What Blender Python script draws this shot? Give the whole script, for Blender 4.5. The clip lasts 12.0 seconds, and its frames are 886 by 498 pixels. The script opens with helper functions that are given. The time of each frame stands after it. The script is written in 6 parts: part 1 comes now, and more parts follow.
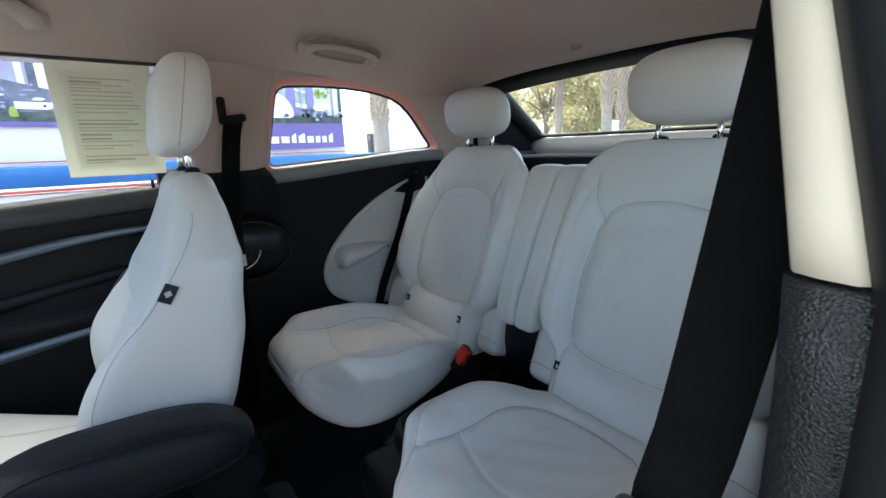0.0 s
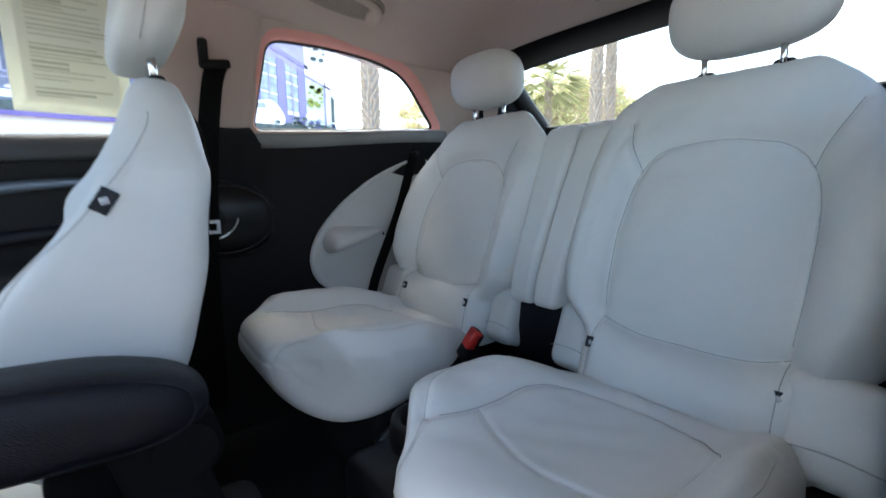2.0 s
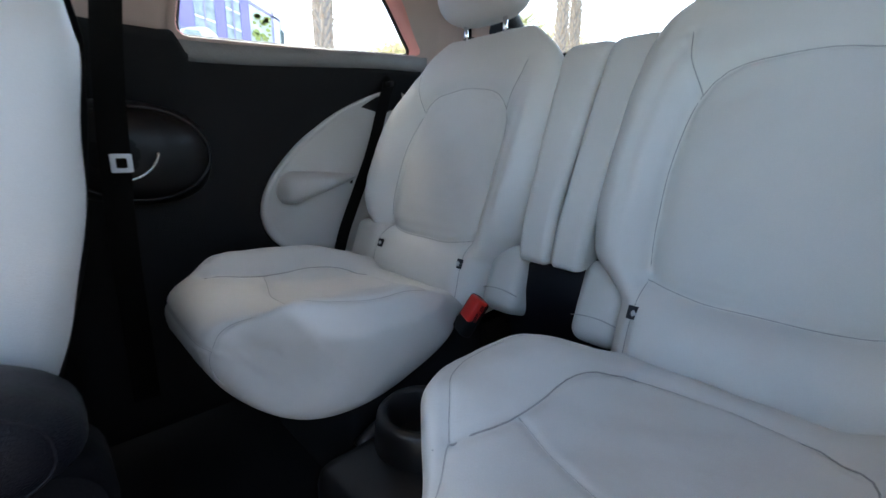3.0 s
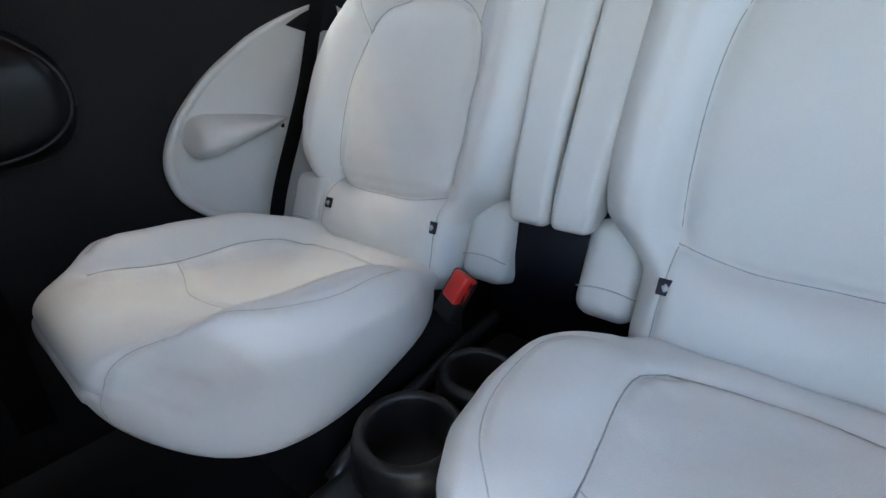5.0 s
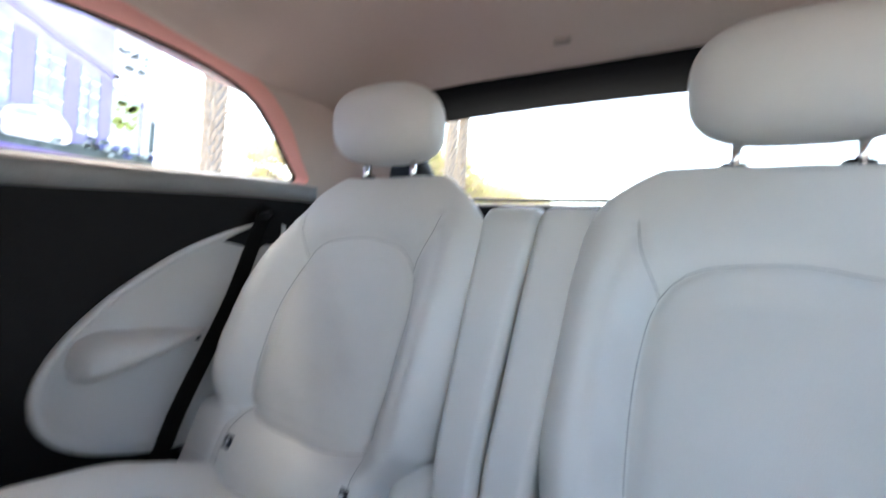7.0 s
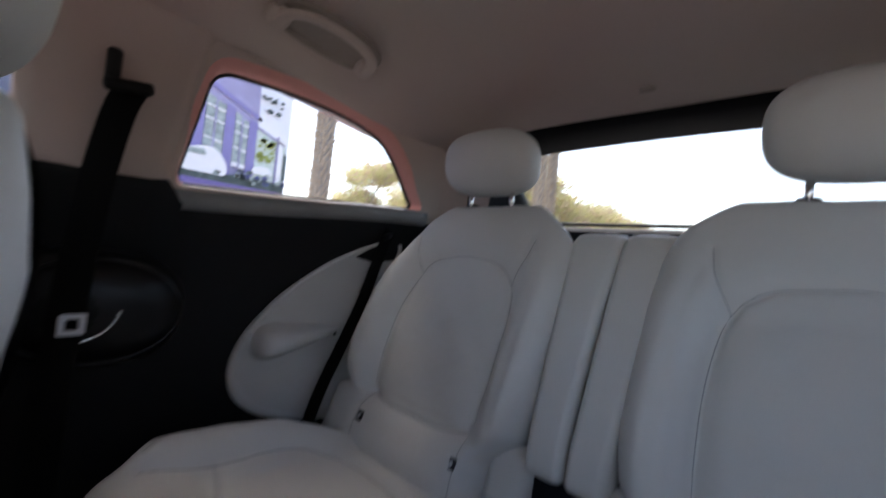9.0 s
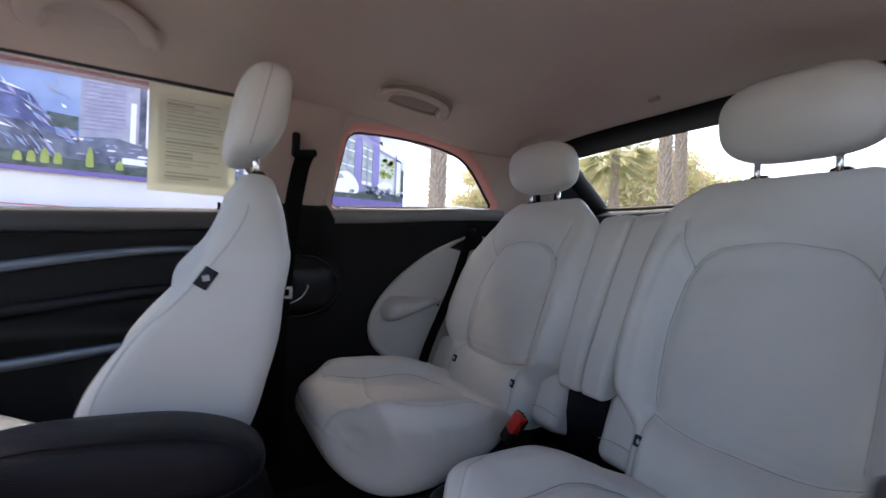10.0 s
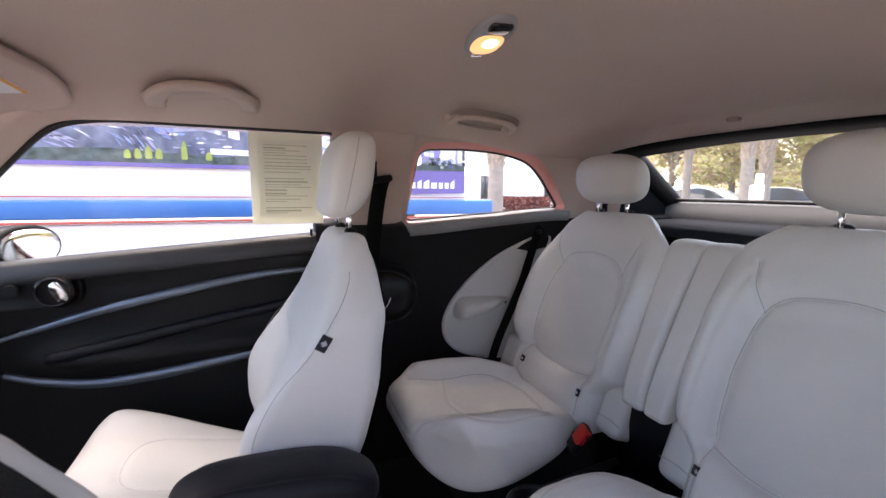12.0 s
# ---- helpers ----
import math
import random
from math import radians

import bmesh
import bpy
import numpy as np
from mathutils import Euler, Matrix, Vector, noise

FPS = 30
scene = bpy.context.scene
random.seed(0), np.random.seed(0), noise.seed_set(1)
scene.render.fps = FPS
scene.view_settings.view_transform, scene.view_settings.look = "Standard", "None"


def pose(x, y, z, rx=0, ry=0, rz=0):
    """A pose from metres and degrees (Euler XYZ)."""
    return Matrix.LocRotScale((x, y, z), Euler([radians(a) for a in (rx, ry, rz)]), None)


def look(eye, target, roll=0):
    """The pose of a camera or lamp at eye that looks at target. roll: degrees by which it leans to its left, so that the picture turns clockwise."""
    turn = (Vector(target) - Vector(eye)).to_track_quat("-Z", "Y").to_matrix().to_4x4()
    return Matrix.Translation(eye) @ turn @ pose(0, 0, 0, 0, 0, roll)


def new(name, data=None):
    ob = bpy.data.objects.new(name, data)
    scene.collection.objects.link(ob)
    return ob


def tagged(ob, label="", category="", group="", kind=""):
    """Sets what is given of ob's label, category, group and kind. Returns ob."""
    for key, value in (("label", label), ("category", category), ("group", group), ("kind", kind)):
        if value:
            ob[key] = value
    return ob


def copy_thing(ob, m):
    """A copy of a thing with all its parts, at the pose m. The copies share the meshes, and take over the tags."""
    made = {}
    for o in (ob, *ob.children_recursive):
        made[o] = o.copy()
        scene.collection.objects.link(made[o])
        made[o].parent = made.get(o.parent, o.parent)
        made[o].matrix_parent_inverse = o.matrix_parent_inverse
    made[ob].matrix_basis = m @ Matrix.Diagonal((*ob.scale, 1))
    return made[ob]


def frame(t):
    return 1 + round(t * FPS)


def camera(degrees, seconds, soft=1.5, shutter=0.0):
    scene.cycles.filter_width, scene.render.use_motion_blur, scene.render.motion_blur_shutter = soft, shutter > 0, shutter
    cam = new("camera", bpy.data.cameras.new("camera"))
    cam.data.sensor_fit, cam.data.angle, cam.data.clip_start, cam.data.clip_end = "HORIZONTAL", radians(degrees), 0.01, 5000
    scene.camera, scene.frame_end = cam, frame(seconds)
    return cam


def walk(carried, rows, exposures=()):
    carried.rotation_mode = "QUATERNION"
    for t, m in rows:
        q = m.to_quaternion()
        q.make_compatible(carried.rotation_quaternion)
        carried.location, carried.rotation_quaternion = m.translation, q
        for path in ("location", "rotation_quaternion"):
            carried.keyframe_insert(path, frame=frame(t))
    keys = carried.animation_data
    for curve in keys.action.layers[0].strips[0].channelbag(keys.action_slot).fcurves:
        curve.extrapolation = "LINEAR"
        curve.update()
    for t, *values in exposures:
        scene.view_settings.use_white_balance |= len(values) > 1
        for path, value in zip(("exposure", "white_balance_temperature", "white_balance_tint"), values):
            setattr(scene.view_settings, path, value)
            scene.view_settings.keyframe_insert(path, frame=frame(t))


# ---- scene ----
cam = camera(92.6, 12.0, shutter=0.35)
PATH = [
    (0, (0.754, 0.012, 1.198), (-0.812, 1.166, 0.732), -2.1),
    (0.5, (0.74, 0.002, 1.192), (-0.846, 1.121, 0.709), -2.4),
    (1, (0.748, -0.002, 1.145), (-0.906, 1.023, 0.68), -3.3),
    (1.5, (0.726, 0.013, 1.098), (-0.951, 1.021, 0.683), -3.9),
    (2, (0.625, 0.042, 0.992), (-0.928, 1.268, 0.701), -0.5),
    (2.5, (0.519, 0.082, 0.932), (-0.951, 1.385, 0.556), 1.5),
    (3, (0.416, 0.121, 0.935), (-0.979, 1.474, 0.464), 0.8),
    (3.5, (0.349, 0.167, 0.932), (-0.88, 1.595, 0.262), -1.6),
    (3.7, (0.324, 0.177, 0.934), (-0.844, 1.622, 0.191), -3.2),
    (5.3, (0.253, 0.24, 0.934), (-0.887, 1.705, 0.191), 0.1),
    (5.5, (0.252, 0.259, 0.957), (-0.885, 1.765, 0.295), 0.9),
    (6, (0.255, 0.291, 0.997), (-0.838, 1.887, 0.49), 2.1),
    (6.5, (0.24, 0.271, 1.006), (-0.915, 1.788, 0.4), -0.1),
    (7, (0.239, 0.295, 1.063), (-0.814, 1.996, 1.056), 4.2),
    (7.2, (0.245, 0.309, 1.098), (-0.694, 2.069, 1.244), 3.1),
    (8.8, (0.285, 0.193, 1.087), (-0.999, 1.699, 1.376), 6.7),
    (9, (0.31, 0.153, 1.057), (-1.068, 1.601, 1.109), 5.8),
    (9.5, (0.488, 0.092, 0.963), (-1.156, 1.228, 0.872), 4.6),
    (10, (0.678, 0.027, 1.037), (-1.052, 1.031, 1.036), 2.3),
    (10.5, (0.805, -0.023, 1.119), (-0.987, 0.858, 1.019), 1.4),
    (11, (0.831, -0.015, 1.175), (-1.013, 0.701, 0.878), -2.1),
    (11.5, (0.805, 0.001, 1.214), (-1.081, 0.607, 0.942), -0.5),
    (12, (0.729, -0.043, 1.265), (-1.104, 0.708, 0.988), 0.5),
]
walk(cam, [(t, look(eye, target, roll)) for t, eye, target, roll in PATH], exposures=((0, 2.85, 6650, -1), (1, 3.2, 6500, -3), (1.5, 3.25, 6450, -1), (2, 3.1, 6400, 0), (2.5, 3.1, 6500, 1), (3, 3.1, 6550, 2), (3.7, 3.45, 6650, 2), (5.3, 3.75, 6800, 3), (6.5, 3.7, 6950, 4), (7.2, 3.45, 6950, 7), (8.8, 2.05, 6950, 11), (9, 2.05, 6950, 12), (9.5, 2.25, 6900, 12), (10, 2.45, 6950, 12), (11, 2.9, 7250, 16), (12, 2.95, 7400, 18)))

# ---- world, sun and lights ----
GROUND = 0.05
world = bpy.data.worlds.new("sky")
scene.world = world
world.use_nodes = True
wn = world.node_tree
sky = wn.nodes.new("ShaderNodeTexSky")
sky.sky_type, sky.sun_disc = "NISHITA", False
sky.sun_elevation, sky.sun_rotation, sky.dust_density, sky.air_density = radians(66), radians(-43), 2.5, 1.0
wn.nodes["Background"].inputs["Strength"].default_value = 0.15
wn.links.new(sky.outputs["Color"], wn.nodes["Background"].inputs["Color"])
sun = new("sun", bpy.data.lights.new("sun", "SUN"))
sun.data.energy, sun.data.angle, sun.data.color = 1.3, radians(80), (1.0, 0.91, 0.79)
sun.matrix_world = look((-3.4, -3.6, 11), (0, 0, 0))


# ---- materials ----
def material(name, colour, rough=0.6, metal=0.0, vary=0.08, scale=6.0, bump=0.0, grain=400.0, kind="NOISE", stain=None, coat=0.0, spec=0.5, detail=4.0):
    """Principled surface with tone variation at two scales and a fine relief."""
    m = bpy.data.materials.new(name)
    m.use_nodes = True
    t = m.node_tree
    b = t.nodes["Principled BSDF"]
    b.inputs["Roughness"].default_value, b.inputs["Metallic"].default_value = rough, metal
    b.inputs["Coat Weight"].default_value = coat
    b.inputs["Specular IOR Level"].default_value = spec
    co = t.nodes.new("ShaderNodeTexCoord").outputs["Object"]
    big = t.nodes.new("ShaderNodeTexNoise")
    big.inputs["Scale"].default_value, big.inputs["Detail"].default_value = scale, detail
    t.links.new(co, big.inputs["Vector"])
    ramp = t.nodes.new("ShaderNodeMapRange")
    ramp.inputs["From Min"].default_value, ramp.inputs["From Max"].default_value = 0.3, 0.7
    t.links.new(big.outputs["Fac"], ramp.inputs["Value"])
    mix = t.nodes.new("ShaderNodeMix")
    mix.data_type = "RGBA"
    other = stain or [c * (1 - vary) for c in colour]
    mix.inputs["A"].default_value, mix.inputs["B"].default_value = (*other, 1), (*colour, 1)
    t.links.new(ramp.outputs["Result"], mix.inputs["Factor"])
    fine = t.nodes.new("ShaderNodeTexVoronoi" if kind == "VORONOI" else "ShaderNodeTexNoise")
    fine.inputs["Scale"].default_value = grain
    t.links.new(co, fine.inputs["Vector"])
    value = fine.outputs["Distance"] if kind == "VORONOI" else fine.outputs["Fac"]
    tone = t.nodes.new("ShaderNodeMix")
    tone.data_type, tone.blend_type = "RGBA", "MULTIPLY"
    spread = t.nodes.new("ShaderNodeMapRange")
    spread.inputs["To Min"].default_value, spread.inputs["To Max"].default_value = 1 - vary, 1 + vary * 0.3
    t.links.new(value, spread.inputs["Value"])
    t.links.new(mix.outputs["Result"], tone.inputs["A"])
    t.links.new(spread.outputs["Result"], tone.inputs["B"])
    tone.inputs["Factor"].default_value = 1.0
    t.links.new(tone.outputs["Result"], b.inputs["Base Color"])
    worn = t.nodes.new("ShaderNodeMapRange")
    worn.inputs["To Min"].default_value, worn.inputs["To Max"].default_value = max(rough - 0.08, 0.02), min(rough + 0.08, 1)
    t.links.new(big.outputs["Fac"], worn.inputs["Value"])
    t.links.new(worn.outputs["Result"], b.inputs["Roughness"])
    if bump:
        rise = t.nodes.new("ShaderNodeBump")
        rise.inputs["Strength"].default_value, rise.inputs["Distance"].default_value = 1.0, bump
        t.links.new(value, rise.inputs["Height"])
        t.links.new(rise.outputs["Normal"], b.inputs["Normal"])
    return m


def glow(name, colour, strength):
    m = bpy.data.materials.new(name)
    m.use_nodes = True
    b = m.node_tree.nodes["Principled BSDF"]
    b.inputs["Base Color"].default_value = (*colour, 1)
    b.inputs["Emission Color"].default_value, b.inputs["Emission Strength"].default_value = (*colour, 1), strength
    return m


def thin(name, colour, passing):
    """Paper that lets part of the daylight behind it through."""
    m = material(name, colour, 0.9, vary=0.05, scale=8)
    t = m.node_tree
    lit, mix = t.nodes.new("ShaderNodeBsdfTranslucent"), t.nodes.new("ShaderNodeMixShader")
    lit.inputs["Color"].default_value = (*colour, 1)
    mix.inputs["Fac"].default_value = passing
    t.links.new(t.nodes["Principled BSDF"].outputs[0], mix.inputs[1])
    t.links.new(lit.outputs[0], mix.inputs[2])
    t.links.new(mix.outputs[0], t.nodes["Material Output"].inputs["Surface"])
    return m


def glass(name, tint, gloss=0.06):
    m = bpy.data.materials.new(name)
    m.use_nodes = True
    t = m.node_tree
    t.nodes.remove(t.nodes["Principled BSDF"])
    clear, shine, mix = t.nodes.new("ShaderNodeBsdfTransparent"), t.nodes.new("ShaderNodeBsdfGlossy"), t.nodes.new("ShaderNodeMixShader")
    clear.inputs["Color"].default_value = (*tint, 1)
    shine.inputs["Roughness"].default_value = 0.02
    mix.inputs["Fac"].default_value = gloss
    t.links.new(clear.outputs[0], mix.inputs[1])
    t.links.new(shine.outputs[0], mix.inputs[2])
    t.links.new(mix.outputs[0], t.nodes["Material Output"].inputs["Surface"])
    return m


LEATHER = material("light_leather", (0.68, 0.67, 0.64), 0.5, vary=0.05, scale=5, bump=0.00016, grain=900, kind="VORONOI", stain=(0.63, 0.625, 0.60))
tree = LEATHER.node_tree
swell, pucker = tree.nodes.new("ShaderNodeTexNoise"), tree.nodes.new("ShaderNodeBump")
swell.inputs["Scale"].default_value, swell.inputs["Detail"].default_value = 17, 2.5
pucker.inputs["Strength"].default_value, pucker.inputs["Distance"].default_value = 1.0, 0.0022
tree.links.new(tree.nodes["Texture Coordinate"].outputs["Object"], swell.inputs["Vector"])
tree.links.new(swell.outputs["Fac"], pucker.inputs["Height"])
tree.links.new(pucker.outputs["Normal"], tree.nodes["Bump"].inputs["Normal"])
# Darker than the plain thread: the seam gap's shade is in its colour.
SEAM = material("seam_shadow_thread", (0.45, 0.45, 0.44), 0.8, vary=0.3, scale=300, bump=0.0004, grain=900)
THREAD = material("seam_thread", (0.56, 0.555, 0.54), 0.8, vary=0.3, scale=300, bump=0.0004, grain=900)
NAVY = material("dark_leatherette", (0.007, 0.0075, 0.012), 0.38, spec=0.22, vary=0.2, scale=8, bump=0.0005, grain=700, kind="VORONOI")
BLACK = material("black_plastic", (0.0065, 0.0065, 0.007), 0.6, spec=0.24, vary=0.25, scale=5, bump=0.0006, grain=420, kind="VORONOI")
GRAIN = material("grained_black_plastic", (0.014, 0.0135, 0.014), 0.42, spec=0.5, vary=0.3, scale=9, bump=0.0007, grain=700, kind="VORONOI")
PIANO = material("gloss_black_trim", (0.008, 0.008, 0.009), 0.18, vary=0.2, scale=4, bump=0.0001, grain=120)
CARPET = material("black_carpet", (0.008, 0.008, 0.009), 0.95, vary=0.5, scale=14, bump=0.002, grain=900)
# Pinker second tone: a pink reflected cast worked into the headliner's colour.
LINER = material("headliner_fabric", (0.53, 0.45, 0.385), 0.95, vary=0.06, scale=3, bump=0.0006, grain=1100, stain=(0.53, 0.40, 0.35))
# Window edge fabric: pink reflected light is put into its colour.
PINKGLOW = material("pink_glow_window_edge", (0.78, 0.38, 0.33), 0.9, vary=0.06, scale=4, bump=0.0004, grain=1000)
CREAM = material("cream_pillar_trim", (0.86, 0.76, 0.58), 0.75, vary=0.04, scale=5, bump=0.0001, grain=1500)
WEB = material("belt_webbing", (0.0060, 0.0055, 0.0052), 0.85, spec=0.12, vary=0.35, scale=30, bump=0.0008, grain=800)
CHROME = material("chrome", (0.75, 0.75, 0.76), 0.12, 1.0, vary=0.04, scale=20)
STEEL = material("bright_steel", (0.82, 0.82, 0.83), 0.35, 0.35, vary=0.05, scale=30)
SATIN = material("satin_silver_trim", (0.15, 0.18, 0.22), 0.33, 0.6, vary=0.1, scale=14, bump=0.0001, grain=300)
GREY = material("grey_plastic", (0.115, 0.11, 0.105), 0.5, vary=0.15, scale=20, bump=0.0003, grain=500)
TONGUE = material("dark_grey_plastic", (0.036, 0.034, 0.034), 0.4, vary=0.15, scale=30, bump=0.0002, grain=700)
DULLSTEEL = material("dull_steel", (0.16, 0.152, 0.148), 0.45, 0.35, vary=0.2, scale=40, bump=0.0001, grain=500)
RAILSTEEL = material("brushed_steel", (0.46, 0.48, 0.53), 0.36, 0.5, vary=0.1, scale=30)
RED = material("red_button", (0.62, 0.025, 0.02), 0.4, vary=0.1, scale=40)
TAGCLOTH = material("dark_label_cloth", (0.02, 0.022, 0.03), 0.8, vary=0.3, scale=60, bump=0.0003, grain=900)
TAGPRINT = material("pale_print", (0.55, 0.56, 0.58), 0.7, vary=0.1, scale=60)
LABELWHITE = material("white_label", (0.74, 0.73, 0.74), 0.5, vary=0.05, scale=40)
LABELORANGE = material("orange_label_print", (0.75, 0.36, 0.07), 0.5, vary=0.1, scale=40)
# Lighter than the door's black: daylight reflected from outside, put into the colour.
DOORTOP = material("reflection_grey_door_top", (0.030, 0.030, 0.032), 0.42, spec=0.5, vary=0.2, scale=8, bump=0.0004, grain=600, kind="VORONOI")
PAPER = thin("cream_paper", (0.84, 0.83, 0.75), 0.5)
PAPER_EDGE = thin("pale_yellow_paper", (0.86, 0.85, 0.72), 0.5)
INK = thin("grey_print", (0.55, 0.54, 0.45), 0.4)
MATTE = material("matte_black_trim", (0.005, 0.005, 0.006), 0.9, spec=0.1, vary=0.2, scale=6, bump=0.0004, grain=600)
RUBBER = material("rubber_seal", (0.012, 0.012, 0.012), 0.6, vary=0.2, scale=20)
SHELFCLOTH = material("shelf_cloth", (0.022, 0.024, 0.030), 0.95, spec=0.05, vary=0.2, scale=10, bump=0.0005, grain=900)
PALEPLASTIC = material("pale_grey_trim", (0.30, 0.30, 0.30), 0.6, vary=0.08, scale=8, bump=0.0003, grain=700)
GLASS = glass("window_glass", (0.93, 0.95, 0.95), 0.04)
REARGLASS = glass("rear_glass", (0.86, 0.88, 0.86), 0.04)
MIRROR = material("mirror_glass", (0.80, 0.81, 0.80), 0.03, 1.0, vary=0.01)
LAMP = glow("lamp_lens", (1.0, 0.45, 0.20), 0.17)
BULB = glow("lamp_bulb", (1.0, 0.72, 0.32), 0.7)
TAILTRIM = material("grey_tailgate_trim", (0.10, 0.10, 0.104), 0.75, spec=0.15, vary=0.1, scale=6, bump=0.0003, grain=700)
# Darker beige of a small clip, and of shade painted behind the rear handle.
RECESS = material("beige_clip_and_shade", (0.34, 0.285, 0.24), 0.9, vary=0.06, scale=6, bump=0.0002, grain=700)
# Grey base stands for the sky's sheen on black plastic.
LEDGE = material("sheen_grey_ledge", (0.27, 0.27, 0.27), 0.40, spec=0.5, vary=0.2, scale=6, bump=0.0003, grain=420, kind="VORONOI")
CONSOLE = material("scuffed_black_plastic", (0.016, 0.016, 0.017), 0.34, spec=0.5, vary=0.35, scale=12, bump=0.0003, grain=500)
POD = material("satin_black_plastic", (0.007, 0.007, 0.008), 0.34, spec=0.35, vary=0.2, scale=6, bump=0.0002, grain=500)
PAINT = material("red_car_paint", (0.25, 0.012, 0.012), 0.25, vary=0.05, coat=0.6)


# ---- building helpers ----
def mesh(name, verts, faces, smooth=True):
    me = bpy.data.meshes.new(name)
    me.from_pydata([tuple(map(float, v)) for v in verts], [], faces)
    me.update()
    if smooth:
        me.polygons.foreach_set("use_smooth", [True] * len(me.polygons))
    return me


def part(name, data, mat, parent=None, label="", kind="", at=None):
    """One mesh object, from a mesh or a bmesh, under a thing or a part."""
    if isinstance(data, bmesh.types.BMesh):
        bm, data = data, bpy.data.meshes.new(name)
        bm.to_mesh(data)
        bm.free()
    data.materials.clear()
    data.materials.append(mat)
    ob = new(name, data)
    if at is not None:
        ob.matrix_basis = at
    if parent is not None:
        ob.parent = parent
    return tagged(ob, label, kind=kind)


def thing(name, label, category, at=None, group=""):
    ob = new(name)
    ob.empty_display_size = 0.05
    if at is not None:
        ob.matrix_basis = at
    return tagged(ob, label, category, group)


def grid_faces(rows, cols, close_rows=False, close_cols=False):
    out = []
    for a in range(rows if close_rows else rows - 1):
        for b in range(cols if close_cols else cols - 1):
            c, d = (a + 1) % rows, (b + 1) % cols
            out.append((a * cols + b, a * cols + d, c * cols + d, c * cols + b))
    return out


def loft(name, rings, closed=True, caps=True, smooth=True):
    rows, cols = len(rings), len(rings[0])
    verts = [p for r in rings for p in r]
    faces = grid_faces(rows, cols, False, closed)
    if caps and closed:
        faces += [tuple(range(cols))[::-1], tuple((rows - 1) * cols + i for i in range(cols))]
    return mesh(name, verts, faces, smooth)


def resample(points, n, smooth=True):
    """n points along a polyline, rounded by a Catmull-Rom pass."""
    p = np.array(points, float)
    if smooth and len(p) > 2:
        e = np.vstack([2 * p[0] - p[1], p, 2 * p[-1] - p[-2]])
        out = []
        for i in range(1, len(e) - 2):
            for t in np.linspace(0, 1, 12, endpoint=False):
                a, b, c, d = e[i - 1], e[i], e[i + 1], e[i + 2]
                out.append(0.5 * (2 * b + (c - a) * t + (2 * a - 5 * b + 4 * c - d) * t * t + (3 * b - a - 3 * c + d) * t ** 3))
        p = np.array(out + [e[-2]])
    s = np.r_[0, np.cumsum(np.linalg.norm(np.diff(p, axis=0), axis=1))]
    q = np.linspace(0, s[-1], n)
    return np.stack([np.interp(q, s, p[:, k]) for k in range(p.shape[1])], 1)


def tube(points, r, sides=8, closed=False, name="tube", flat=1.0, caps=True):
    """A round bar along a polyline; flat squeezes it along its second axis."""
    p = [Vector(q) for q in points]
    rings, up = [], None
    for i, q in enumerate(p):
        a = p[i - 1] if i or closed else q
        b = p[(i + 1) % len(p)] if i + 1 < len(p) or closed else q
        d = (b - a).normalized()
        if up is None:
            up = d.orthogonal().normalized()
        up = (up - d * up.dot(d)).normalized()
        side = d.cross(up)
        rr = r[i] if isinstance(r, (list, tuple, np.ndarray)) else r
        rings.append([q + (up * math.cos(w) + side * math.sin(w) * flat) * rr for w in np.linspace(0, 2 * math.pi, sides, endpoint=False)])
    if closed:
        return mesh(name, [v for g in rings for v in g], grid_faces(len(rings), sides, True, True))
    return loft(name, rings, True, caps)


def ribbon(points, across, width, thick, name="ribbon"):
    """A flat strap along points, its width along the given directions."""
    rings = []
    p = [Vector(q) for q in points]
    for i, q in enumerate(p):
        d = (p[min(i + 1, len(p) - 1)] - p[max(i - 1, 0)]).normalized()
        w = Vector(across[i])
        w = (w - d * w.dot(d)).normalized() * width / 2
        n = d.cross(w).normalized() * thick / 2
        rings.append([q - w - n * 0.3, q - w * 0.96 - n, q + w * 0.96 - n, q + w - n * 0.3, q + w + n * 0.3, q + w * 0.96 + n, q - w * 0.96 + n, q - w + n * 0.3])
    return loft(name, rings, True, True)


def rbox(sx, sy, sz, bevel=0.004, segments=2, at=None):
    bm = bmesh.new()
    bmesh.ops.create_cube(bm, size=1)
    bmesh.ops.scale(bm, vec=(sx, sy, sz), verts=bm.verts)
    if bevel:
        bmesh.ops.bevel(bm, geom=bm.edges[:], offset=bevel, segments=segments, affect="EDGES", profile=0.5)
    if at is not None:
        bmesh.ops.transform(bm, matrix=at, verts=bm.verts)
    for f in bm.faces:
        f.smooth = True
    return bm


def disc(r, depth, sides=32, bevel=0.002, at=None, r2=None):
    bm = bmesh.new()
    bmesh.ops.create_cone(bm, cap_ends=True, segments=sides, radius1=r, radius2=r if r2 is None else r2, depth=depth)
    if bevel:
        bmesh.ops.bevel(bm, geom=[e for e in bm.edges if len(e.link_faces) == 2 and e.calc_face_angle() > 0.8], offset=bevel, segments=2, affect="EDGES")
    if at is not None:
        bmesh.ops.transform(bm, matrix=at, verts=bm.verts)
    for f in bm.faces:
        f.smooth = len(f.verts) < 6
    return bm


